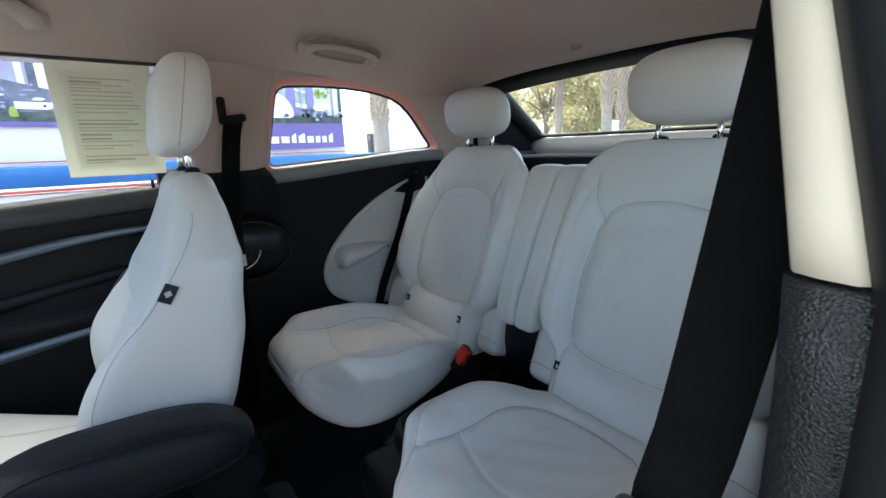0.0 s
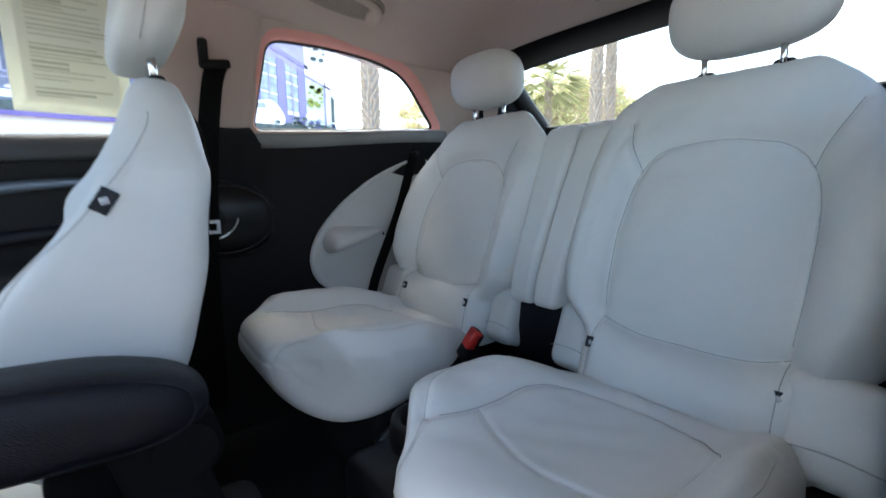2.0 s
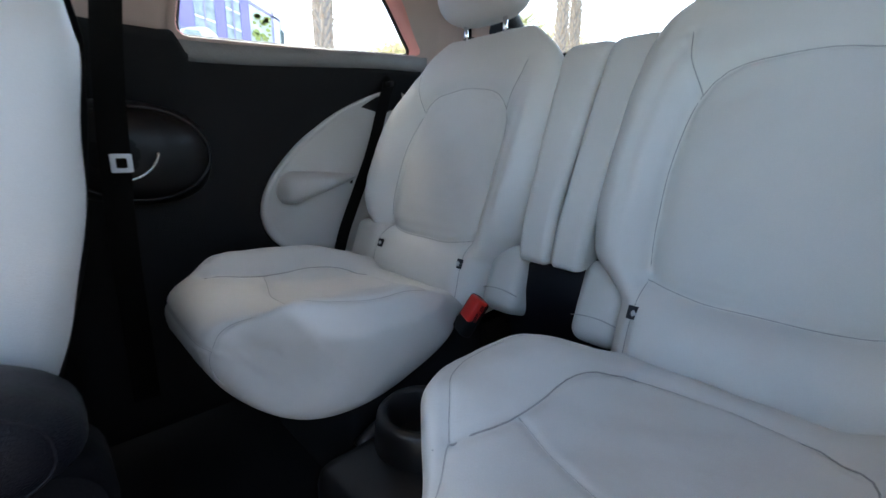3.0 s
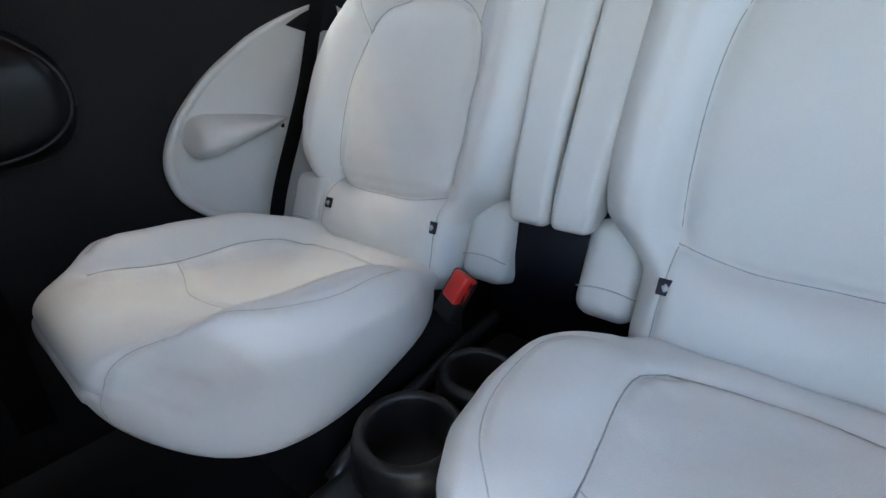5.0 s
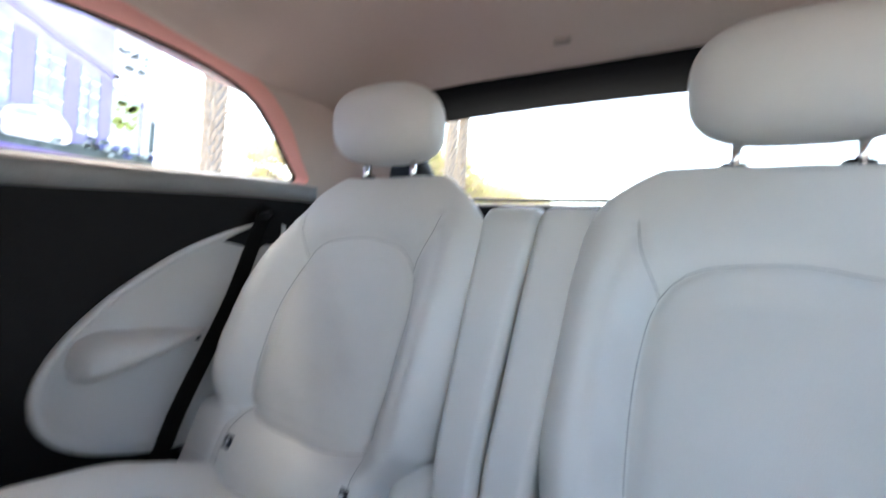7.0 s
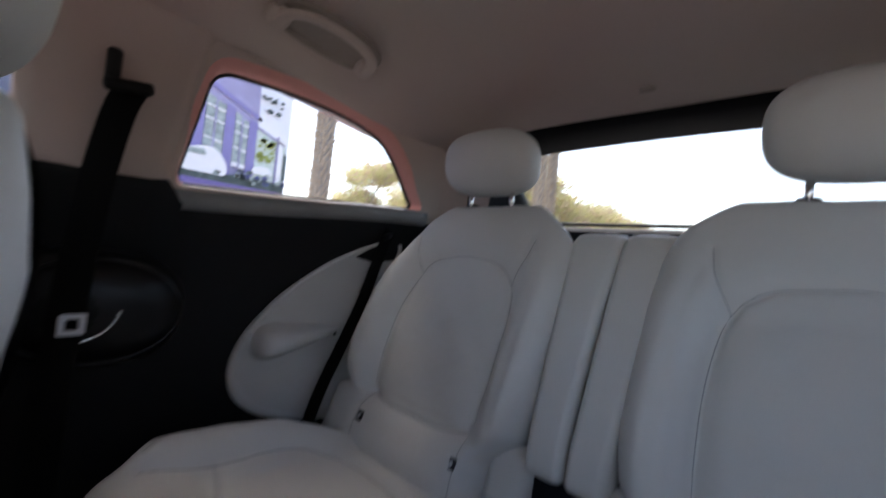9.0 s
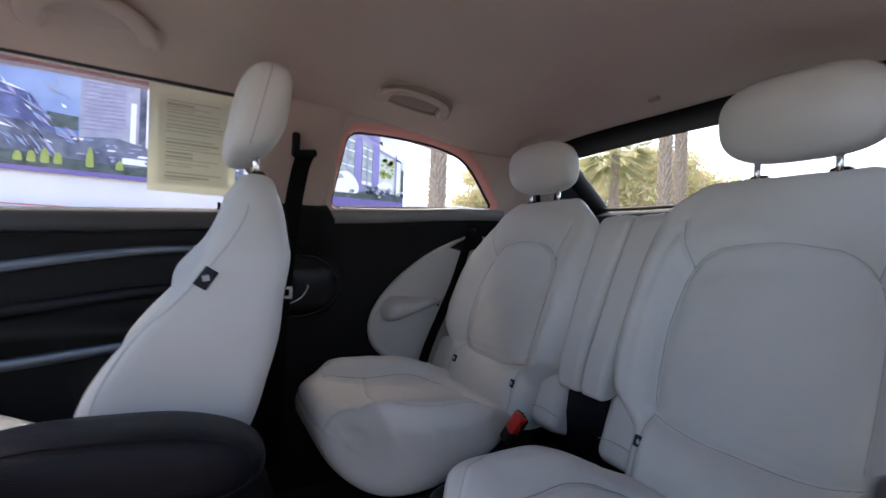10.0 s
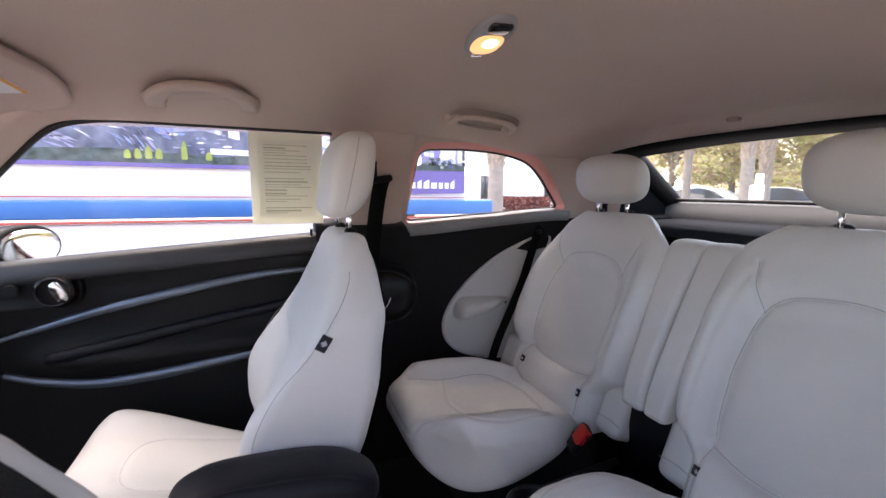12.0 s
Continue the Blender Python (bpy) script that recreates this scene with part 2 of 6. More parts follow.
def blob(sx, sy, sz, power=2.5, rows=20, cols=32, at=None, name="blob"):
    """A superellipsoid."""
    verts, f = [], lambda c: math.copysign(abs(c) ** (2 / power), c)
    for a in np.linspace(-math.pi / 2, math.pi / 2, rows):
        for b in np.linspace(-math.pi, math.pi, cols, endpoint=False):
            v = Vector((sx * f(math.cos(a)) * f(math.cos(b)), sy * f(math.cos(a)) * f(math.sin(b)), sz * f(math.sin(a))))
            verts.append(at @ v if at is not None else v)
    return mesh(name, verts, grid_faces(rows, cols, False, True))


def step(a, b, x):
    t = np.clip((x - a) / (b - a), 0, 1)
    return t * t * (3 - 2 * t)


def cushioned(name, outline, centre, half, power=4.0, x=0.0, n=33):
    """A padded body: a side outline (y, z) swept across its width and drawn in to rounded ends."""
    rings = []
    for t in np.linspace(-math.pi / 2, math.pi / 2, n):
        u = half * math.copysign(abs(math.sin(t)) ** (2 / power), math.sin(t))
        f = max(abs(math.cos(t)), 1e-4) ** (2 / power)
        rings.append([(x + u, centre[0] + (y - centre[0]) * f, centre[1] + (z - centre[1]) * f) for y, z in outline])
    return loft(name, rings, True, True)


def relaxed(me, chosen, times, axis, pitch=0.006):
    """Closes the flanks of a padded body along its core and smooths the chosen stretch."""
    bm = bmesh.new()
    bm.from_mesh(me)
    rim = [v for v in bm.verts if v.is_boundary]
    middle = sum(v.co.x for v in bm.verts) / len(bm.verts)
    bins = {}
    for v in rim:
        bins.setdefault((v.co.x > middle, round(v.co[axis] / pitch)), []).append(v)
    for group in bins.values():
        co = sum((v.co for v in group), Vector()) / len(group)
        for v in group:
            v.co = co
    bmesh.ops.remove_doubles(bm, verts=rim, dist=0.00001)
    picked = [v for v in bm.verts if chosen(v.co)]
    for _ in range(times):
        bmesh.ops.smooth_vert(bm, verts=picked, factor=0.5, use_axis_x=True, use_axis_y=True, use_axis_z=True)
    bm.to_mesh(me)
    bm.free()
    return me


class Pad:
    """An upholstered body: a side profile P round a core C, given half widths along it, a rounded edge, a relief and sewn-in grooves."""

    def __init__(self, profile, core, left, right, xc, edge=0.05, rows=150, cols=110, relief=None, close=False, girth=None):
        self.p, self.xc = resample(profile, rows), xc
        n = len(self.p)
        self.c = np.array([core(*q) for q in self.p]) if callable(core) else resample(core, n)
        self.s = np.linspace(0, 1, n)
        knots = np.array([k for k, _ in left])
        self.wl = np.interp(self.s, knots, [w for _, w in left])
        self.wr = np.interp(self.s, knots, [w for _, w in right])
        for _ in range(6):
            self.wl[1:-1] = (self.wl[:-2] + self.wl[1:-1] * 2 + self.wl[2:]) / 4
            self.wr[1:-1] = (self.wr[:-2] + self.wr[1:-1] * 2 + self.wr[2:]) / 4
        self.edge, self.relief, self.close, self.girth = edge, relief, close, girth
        q = np.linspace(-1, 1, cols)
        self.flat = q
        self.grooves = []

    def at(self, u, s, lift=0.0):
        """The place on the upholstery at u metres from the middle and share s along the profile."""
        u, s = np.atleast_1d(np.asarray(u, float)), np.atleast_1d(np.asarray(s, float))
        p = np.stack([np.interp(s, self.s, self.p[:, k]) for k in (0, 1)], -1)
        c = np.stack([np.interp(s, self.s, self.c[:, k]) for k in (0, 1)], -1)
        w = np.where(u < 0, np.interp(s, self.s, self.wl), np.interp(s, self.s, self.wr))
        out = p - c
        length = np.linalg.norm(out, axis=-1)
        r = np.minimum(self.edge(s) if callable(self.edge) else self.edge, np.minimum(w * 0.9, length * 0.9))
        over = np.clip((np.abs(u) - (w - r)) / r, 0, 1)
        sink = r * (1 - np.sqrt(np.maximum(1 - over ** 2, 0)))
        rise = (self.relief(u, s, p) if self.relief else 0) * (1 - over ** 2) - sink + lift
        for pts, depth, wide in self.grooves:
            d = np.full(u.shape, 9.0)
            length_s = self.length
            for a, b in zip(pts[:-1], pts[1:]):
                ax, ay, bx, by = a[0], a[1] * length_s, b[0], b[1] * length_s
                dx, dy = bx - ax, by - ay
                t = np.clip(((u - ax) * dx + (s * length_s - ay) * dy) / (dx * dx + dy * dy + 1e-12), 0, 1)
                d = np.minimum(d, np.hypot(u - ax - t * dx, s * length_s - ay - t * dy))
            rise = rise - depth * np.exp(-(d / wide) ** 2)
        yz = p + out / np.maximum(length, 1e-6)[..., None] * np.asarray(rise)[..., None]
        return np.stack([self.xc + u, yz[..., 0], yz[..., 1]], -1)

    @property
    def length(self):
        return float(np.linalg.norm(np.diff(self.p, axis=0), axis=1).sum())

    def where(self, coordinate, value, low=0.0, high=1.0):
        """The share along the profile at which y (0) or z (1) takes a value."""
        k = [i for i, s in enumerate(self.s) if low <= s <= high]
        return float(self.s[min(k, key=lambda i: abs(self.p[i, coordinate] - value))])

    def seam(self, points, depth=0.004, wide=0.006):
        pts = resample(points, 40)
        self.grooves.append((pts[::2], depth, wide))
        return pts

    def mesh(self, name):
        side = np.linspace(1, 0, 8)[:-1]
        k = len(side)
        share = np.r_[-np.ones(k), np.linspace(-1, -0.8, 16)[:-1], np.linspace(-0.8, 0.8, len(self.flat)), np.linspace(0.8, 1, 16)[1:], np.ones(k)]
        deep = np.r_[side, np.zeros(len(share) - 2 * k), side[::-1]]
        verts = []
        for i, s in enumerate(self.s):
            u = np.where(share < 0, share * self.wl[i], share * self.wr[i])
            row = self.at(u, np.full(len(u), s))
            core = np.array([0, *self.c[i]])
            for j, d in enumerate(deep):
                if d > 0:
                    row[j, 1:] = row[j, 1:] * (1 - d) + core[1:] * d
                    if self.girth:
                        wide = self.girth(core[1], core[2], share[j])
                        k = 0.5 - 0.5 * math.cos(math.pi * d) if s < 0.5 or self.close else 1 - (1 - d) ** 2
                        row[j, 0] = row[j, 0] * (1 - k) + (self.xc + share[j] * wide) * k
            verts.append(row)
        v = np.concatenate(verts)
        return mesh(name, v, grid_faces(len(self.s), len(share), self.close, not self.close and self.girth is None))

    def thread(self, pts, name="stitching", r=0.0009, lift=0.0):
        p = self.at([q[0] for q in pts], [q[1] for q in pts], lift)
        return tube(p, r, 6, name=name)


# ---- the car's shell ----
def roof(x, y):
    c = 1.54 - 0.085 * ((y - 0.2) / 0.8) ** 2 if y > 0.2 else 1.54 - 0.045 * ((0.2 - y) / 0.8) ** 2
    e = 1.432 - 0.05 * step(0.45, 1.0, y) - 0.02 * step(-0.3, -0.8, y)
    hollow = 0.014 * step(0.34, 0.42, abs(x)) * (1 - step(0.52, 0.58, abs(x))) * step(0.40, 0.48, y) * (1 - step(0.68, 0.78, y))
    return c - (c - e) * min(abs(x) / 0.58, 1.0) ** 2.5 + float(hollow) - 0.008 * float(step(1.02, 1.055, y))


def side_x(z):
    """The inner face of the car's sides, by height."""
    return float(np.interp(z, (0.2, 0.6, 1.0, 1.13, 1.17, 1.39, 1.46), (0.66, 0.69, 0.69, 0.665, 0.65, 0.615, 0.575)))


ys = np.linspace(-0.75, 1.12, 60)
xs = np.linspace(-0.64, 0.64, 54)
top = [(x, y, roof(x, y)) for y in ys for x in xs]
skin = [(x, y, roof(x, y) + 0.035) for y in ys for x in xs]
n1, n2 = len(ys), len(xs)
faces = grid_faces(n1, n2)
border = [i for i in range(n2)] + [i * n2 + n2 - 1 for i in range(1, n1)] + [(n1 - 1) * n2 + i for i in range(n2 - 2, -1, -1)] + [i * n2 for i in range(n1 - 2, 0, -1)]
rim = [(a, b, b + n1 * n2, a + n1 * n2) for a, b in zip(border, border[1:] + border[:1])]
ceiling = part("ceiling", mesh("ceiling", top + skin, [f[::-1] for f in faces] + [tuple(i + n1 * n2 for i in f) for f in faces] + rim), LINER)
tagged(ceiling, "beige fabric headliner over the cabin", "ceiling", kind="structure")
outer = [(x * 1.12, y * 1.03, roof(x, y) + 0.045 - 0.03 * abs(x / 0.58) ** 4) for y in ys for x in xs]
skin2 = [(x, y, z + 0.012) for x, y, z in outer]
roof_skin = part("roof_panel", mesh("roof_panel", outer + skin2, [f[::-1] for f in faces] + [tuple(i + n1 * n2 for i in f) for f in faces] + rim), PAINT)
tagged(roof_skin, "red painted steel roof panel of the car", "roof", kind="structure")

floor = part("floor", rbox(1.36, 2.9, 0.05, 0.01, at=Matrix.Translation((0, 0.35, 0.255))), CARPET)
tagged(floor, "black carpeted car floor", "floor", kind="structure")


def rounded(points, radius, n=7):
    """A closed outline (y, z) with rounded corners."""
    out, p = [], [Vector(q) for q in points]
    for i, q in enumerate(p):
        a, b = p[i - 1] - q, p[(i + 1) % len(p)] - q
        r = radius[i] if isinstance(radius, (list, tuple)) else radius
        s, e = q + a.normalized() * min(r, a.length * 0.48), q + b.normalized() * min(r, b.length * 0.48)
        out += [s * (1 - t) ** 2 + q * 2 * t * (1 - t) + e * t * t for t in np.linspace(0, 1, n)]
    return out


def loop(points, n):
    p = np.array([tuple(q) for q in points] + [tuple(points[0])])
    return resample(p, n + 1, False)[:-1]


def cabin_side(sign, name, front_window):
    """The trim and glass of one side, behind the door: sign -1 passenger's, +1 driver's."""
    def place(y, z, inward=0.0, x=None):
        bend = 0.09 * step(0.92, 1.3, y) + 0.02 * step(0.55, 0.95, y)
        flare = 0.065 * (1 - step(0.36, 0.80, y)) * step(1.0, 1.15, z) if sign > 0 else 0.0
        return (sign * ((side_x(z) if x is None else x) - bend - inward + flare), y, z)

    wall = thing(name, "black and beige inner side of a two-door car", "wall")
    tagged(wall, kind="structure")
    # lower black trim, from the sill down
    rows = []
    for y in np.linspace(0.09 if sign < 0 else 0.40, 1.6, 60):
        front = 1 - float(step(0.375, 0.41, y))
        sill = 1.116 + 0.050 * step(0.3, 1.05, y) + 0.044 * front
        line = [(y, z) for z in np.linspace(0.24, sill - 0.03, 15)]
        ring = [place(*q, 0.028 * front * float(step(0.95, 1.1, q[1]))) for q in line]
        ring += [place(y, sill - 0.012, 0.004 + 0.028 * front), place(y, sill, -0.004), place(y, sill + 0.006, -0.03), place(y, sill + 0.006, -0.09), place(y, 0.9, -0.10), place(y, 0.24, -0.10)]
        rows.append(ring)
    part("lower_trim", loft("lower_trim", rows), BLACK, wall, "black moulded quarter trim")
    # quarter window with its trim ring
    hole = rounded([(0.380, 1.152), (0.423, 1.402), (0.60, 1.411), (0.79, 1.396), (0.895, 1.352), (1.016, 1.196)], [0.03, 0.04, 0.12, 0.10, 0.10, 0.03])
    hole = loop(hole, 120)
    ring_in = [place(y, z) for y, z in hole]
    mid = np.array([0.68, 1.27])
    shrunk = [mid + (np.array(q) - mid) * 0.975 for q in hole]
    reveal = [place(y, z, -0.035) for y, z in shrunk]
    frame_loop = loop(rounded([(0.30, 1.115), (0.30, 1.450), (1.05, 1.425), (1.13, 1.165)], [0.01, 0.02, 0.05, 0.02]), 120)
    # both loops start at the nearest corner, so that the ring does not twist
    k = int(np.argmin([np.hypot(q[0] - hole[0][0] + 0.05, q[1] - hole[0][1]) for q in frame_loop]))
    frame_loop = np.roll(frame_loop, -k, axis=0)
    angle = lambda q: math.atan2(q[1] - mid[1], (q[0] - mid[0]) * 0.6)
    outer_pts = []
    for q in hole:
        w = angle(q)
        outer_pts.append(min(frame_loop, key=lambda f: abs(math.remainder(angle(f) - w, 2 * math.pi))))
    ring_out = [place(y, z) for y, z in outer_pts]
    lip = []
    for q in hole:
        d = np.array(((q[0] - mid[0]) / 0.30, (q[1] - mid[1]) / 0.10))
        d = d / np.linalg.norm(d) * (0.004 + 0.012 * float(step(1.22, 1.32, q[1])))
        lip.append(place(q[0] + d[0], q[1] + d[1], 0.006))
    part("window_surround", loft("window_surround", [ring_out, [Vector(a).lerp(Vector(b), 0.5) for a, b in zip(ring_out, lip)], lip], True, False), LINER, wall, "beige cloth-covered pillar and roof rail trim")
    rows, n = [lip, ring_in, reveal], len(hole)
    verts = [q for r in rows for q in r]
    quads = [(k * n + i, k * n + (i + 1) % n, (k + 1) * n + (i + 1) % n, (k + 1) * n + i) for k in range(2) for i in range(n)]
    below = lambda i: hole[i][1] < 1.156 + 0.065 * (hole[i][0] - 0.386)
    for name, mat, label, want in (("window_edge", PINKGLOW, "fabric window edge with pink reflected light in its colour", False), ("lower_window_edge", LEDGE, "lower window edge, sky sheen put in as grey", True)):
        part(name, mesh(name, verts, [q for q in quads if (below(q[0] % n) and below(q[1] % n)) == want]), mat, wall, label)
    part("seal", tube(reveal, 0.006, 6, True), RUBBER, wall, "black rubber seal")
    pane = thing("window_1" if sign < 0 else "window_2", "fixed rear quarter window of clear glass", "window")
    tagged(pane, kind="structure")
    g = part("pane", mesh("pane", [place(y, z, -0.040) for y, z in shrunk], [tuple(range(len(shrunk)))], False), GLASS, pane)
    g.visible_shadow = False
    ledge = [[place(y, 1.116 + 0.050 * step(0.3, 1.05, y) + dz, -d) for d, dz in ((-0.008, -0.014), (-0.012, 0.004), (-0.006, 0.026), (0.03, 0.033), (0.04, 0.014), (0.03, -0.014))] for y in np.linspace(0.375, 1.03, 30)]
    part("sill", loft("sill", ledge), LEDGE, wall, "black window ledge, sky sheen put in as grey")
    # rear corner, from the quarter window to the rear window
    rows = []
    for f in np.linspace(0, 1, 10):
        y = 1.02 + 0.16 * f
        rows.append([(sign * (side_x(z) - 0.09 * step(0.92, 1.3, y + 0.02 * f) - 0.02 - 0.05 * f * f), y, z - 0.0 * f) for z in np.linspace(1.17, 1.415, 8)])
    part("rear_pillar", loft("rear_pillar", rows, False, False), LINER, wall, "beige rear pillar trim")
    return wall, place


wall_p, place_p = cabin_side(-1, "wall_passenger", True)
wall_d, place_d = cabin_side(1, "wall_driver", False)


# beige oval panel with its armrest in the passenger's quarter trim
def quarter_pocket(sign, wall, place):
    pocket = part("oval_panel", rbox(0.01, 0.01, 0.01), LEATHER, wall, "light leather oval side panel")
    outline = loop(rounded([(0.985, 1.125), (0.87, 1.080), (0.76, 1.027), (0.64, 0.938), (0.562, 0.85), (0.530, 0.775), (0.543, 0.702), (0.60, 0.648), (0.72, 0.612), (0.98, 0.60)], 0.05), 90)
    mid = np.array([0.80, 0.83])
    rings = []
    for f, d in ((1.0, 0.0), (1.0, 0.010), (0.985, 0.015), (0.955, 0.016), (0.93, 0.010), (0.90, 0.006), (0.6, 0.002), (0.02, 0.0)):
        rings.append([place(*(mid + (np.array(q) - mid) * f), d, 0.688) for q in outline])
    me = loft("oval_panel", rings, True, False)
    me.materials.append(LEATHER)
    pocket.data = me
    rest = []
    for y, z, h, d in resample([(0.578, 0.814, 0.004, 0.008), (0.581, 0.815, 0.015, 0.024), (0.588, 0.817, 0.028, 0.042), (0.602, 0.820, 0.037, 0.054), (0.625, 0.824, 0.039, 0.059), (0.66, 0.829, 0.033, 0.060), (0.71, 0.836, 0.024, 0.056), (0.75, 0.841, 0.017, 0.044), (0.79, 0.845, 0.009, 0.026), (0.818, 0.847, 0.004, 0.010)], 36):
        rest.append([(sign * (0.690 - max(math.sin(a), -0.2) * d * 1.3), y, z + 1.08 * h * math.copysign(abs(math.cos(a)) ** 0.8, math.cos(a))) for a in np.linspace(0, 2 * math.pi, 24, endpoint=False)])
    part("armrest", loft("armrest", rest), LEATHER, pocket, "padded light leather armrest")


quarter_pocket(-1, wall_p, place_p)


def pod(sign, wall):
    """The oval speaker pod behind the door."""
    body = part("speaker_pod", blob(0.090, 0.142, 0.104, 2.5, at=Matrix.Translation((sign * 0.674, 0.283, 0.912)) @ pose(0, 0, 0, -4, 0, 0), name="speaker_pod"), POD, wall, "satin black oval speaker pod")
    ring = [(sign * (0.655 - 0.052), 0.283 + 0.125 * math.cos(a), 0.912 + 0.090 * math.sin(a)) for a in np.linspace(-math.pi, math.pi, 60, endpoint=False)]
    part("ring", tube(ring, 0.0032, 8, True), POD, body, "black ring")
    part("grille", blob(0.030, 0.085, 0.064, 2.3, at=Matrix.Translation((sign * 0.614, 0.270, 0.912)), name="grille"), BLACK, body, "dark speaker grille")
    part("chrome_arc", tube([(sign * (0.584 - 0.004 * math.cos(a)), 0.244 + 0.066 * math.cos(a), 0.925 + 0.062 * math.sin(a)) for a in np.linspace(-1.75, -0.15, 18)], 0.0032, 6), CHROME, body, "chrome arc")


pod(-1, wall_p)

# rear window, its header, pillars and shelf
rear = thing("wall_rear", "black-framed tailgate with a raked rear window", "tailgate")
tagged(rear, kind="structure")
header = [[(x, 1.095 + d - 0.04 * (x / 0.55) ** 2, 1.418 - 0.03 * (x / 0.55) ** 2 + e) for d, e in ((0.0, 0.012), (0.008, 0.002), (0.05, -0.003), (0.18, -0.004), (0.19, 0.004), (0.19, 0.03), (0.0, 0.03))] for x in np.linspace(-0.55, 0.55, 30)]
part("header", loft("header", header), MATTE, rear, "black header above the rear glass")
for s in (-1, 1):
    post = [Vector((s * 0.50, 1.10, 1.42)), Vector((s * 0.535, 1.25, 1.39)), Vector((s * 0.56, 1.40, 1.305)), Vector((s * 0.585, 1.55, 1.215)), Vector((s * 0.59, 1.60, 1.15))]
    part("frame_post", tube(resample(post, 20), 0.042, 12, flat=0.7), BLACK, rear, "black rear window pillar")
low = [[(x, 1.585 + d - 0.06 * (x / 0.6) ** 4, 1.222 + e) for d, e in ((-0.03, -0.12), (-0.04, -0.055), (-0.02, -0.008), (0.02, 0.002), (0.06, 0.0), (0.06, -0.12))] for x in np.linspace(-0.60, 0.60, 30)]
part("lower_frame", loft("lower_frame", low), TAILTRIM, rear, "pale grey tailgate trim under the glass")
part("tailgate_panel", rbox(1.2, 0.05, 0.85, 0.02, at=Matrix.Translation((0, 1.64, 0.70))), BLACK, rear, "black lower tailgate trim")
for s in (-1, 1):
    corner = [(1.13, 1.10), (1.13, 1.40), (1.25, 1.385), (1.40, 1.30), (1.55, 1.21), (1.62, 1.10)]
    part("corner_panel", mesh("corner_panel", [(s * (x + d), y, z) for d in (0.0, 0.012) for x, (y, z) in zip((0.535, 0.515, 0.54, 0.565, 0.58, 0.59), corner)], [(0, 1, 2, 3, 4, 5), (11, 10, 9, 8, 7, 6)] + [(i, i + 6, (i + 1) % 6 + 6, (i + 1) % 6) for i in range(6)], False), MATTE, rear, "black corner panel beside the rear glass")
part("glass_seal", tube([(x, 1.575 - 0.06 * (x / 0.6) ** 4, 1.232) for x in np.linspace(-0.56, 0.56, 24)], 0.007, 8), RUBBER, rear, "black rubber seal under the glass")
window_3 = thing("window_3", "raked rear window of tinted glass", "window")
tagged(window_3, kind="structure")
pane = [(x, y - 0.06 * (x / 0.5) ** 2 * f, z) for f, y, z in ((0, 1.27, 1.418), (0.5, 1.45, 1.335), (1, 1.62, 1.22)) for x in np.linspace(-0.54 - 0.06 * f, 0.54 + 0.06 * f, 12)]
g = part("pane", mesh("pane", pane, grid_faces(3, 12)), REARGLASS, window_3)
g.visible_shadow = False
shelf = part("parcel_shelf", rbox(1.02, 0.48, 0.03, 0.008, at=Matrix.Translation((0, 1.32, 1.142))), SHELFCLOTH)
tagged(shelf, "dark grey cloth parcel shelf behind the rear seats", "shelf")
part("trim_clip", rbox(0.03, 0.016, 0.010, 0.003, at=Matrix.Translation((0.0, 1.03, roof(0, 1.03) - 0.003))), RECESS, ceiling, "small grey clip")

# front of the cabin: door, glass and pillar on the passenger's side
door = thing("door_1", "closed passenger door with black trim and silver strips", "door")
tagged(door, kind="structure")


def door_x(y, z):
    inset = 0.0
    inset += 0.030 * math.exp(-(((z - (0.955 + 0.12 * step(-0.65, 0.1, y) * 0.6)) / 0.03) ** 2)) * 0.5
    bulge = 0.055 * math.exp(-(((z - 0.80) / 0.035) ** 2)) * step(-0.72, -0.5, y) * (1 - step(0.0, 0.12, y))
    shelf_in = 0.03 * step(0.99, 1.05, z)
    return -(0.675 - bulge - shelf_in * 0.6 - inset * 0.3)


rows, cap = [], []
for y in np.linspace(-0.95, 0.13, 70):
    sill = 1.072 + 0.052 * (y + 0.65) / 0.75
    ring = [(door_x(y, z), y, z) for z in np.linspace(0.24, sill - 0.02, 50)]
    ring += [(-0.69, y, sill - 0.01), (-0.74, y, sill - 0.01), (-0.76, y, 0.8), (-0.74, y, 0.24)]
    rows.append(ring)
    cap.append([(-0.668, y, sill - 0.062), (-0.648, y, sill - 0.058), (-0.640, y, sill - 0.050), (-0.643, y, sill - 0.030), (-0.650, y, sill - 0.010), (-0.660, y, sill + 0.001), (-0.69, y, sill + 0.004), (-0.73, y, sill - 0.004), (-0.73, y, sill - 0.062)])
part("door_panel", loft("door_panel", rows), BLACK, door, "black moulded door trim")
part("door_top", loft("door_top", cap), DOORTOP, door, "padded door top, greyed for the outside's reflection")


def strip(points, width, name, label, mat, depth=0.012):
    path = resample(points, 40)
    rings = []
    for i, (y, z) in enumerate(path):
        f = i / (len(path) - 1)
        w = width * (0.12 + 0.88 * math.sin(math.pi * min(max(f * 0.92 + 0.04, 0), 1)) ** 0.5) / 2
        x = door_x(y, z) + 0.004
        rings.append([(x - 0.006, y, z + w), (x + depth * 0.8, y, z + w * 0.8), (x + depth, y, z), (x + depth * 0.8, y, z - w * 0.8), (x - 0.006, y, z - w)])
    return part(name, loft(name, rings), mat, door, label)


strip([(-0.70, 0.87), (-0.60, 0.897), (-0.50, 0.925), (-0.31, 0.965), (-0.09, 1.002), (0.10, 1.014)], 0.030, "upper_strip", "satin silver decor strip", SATIN)
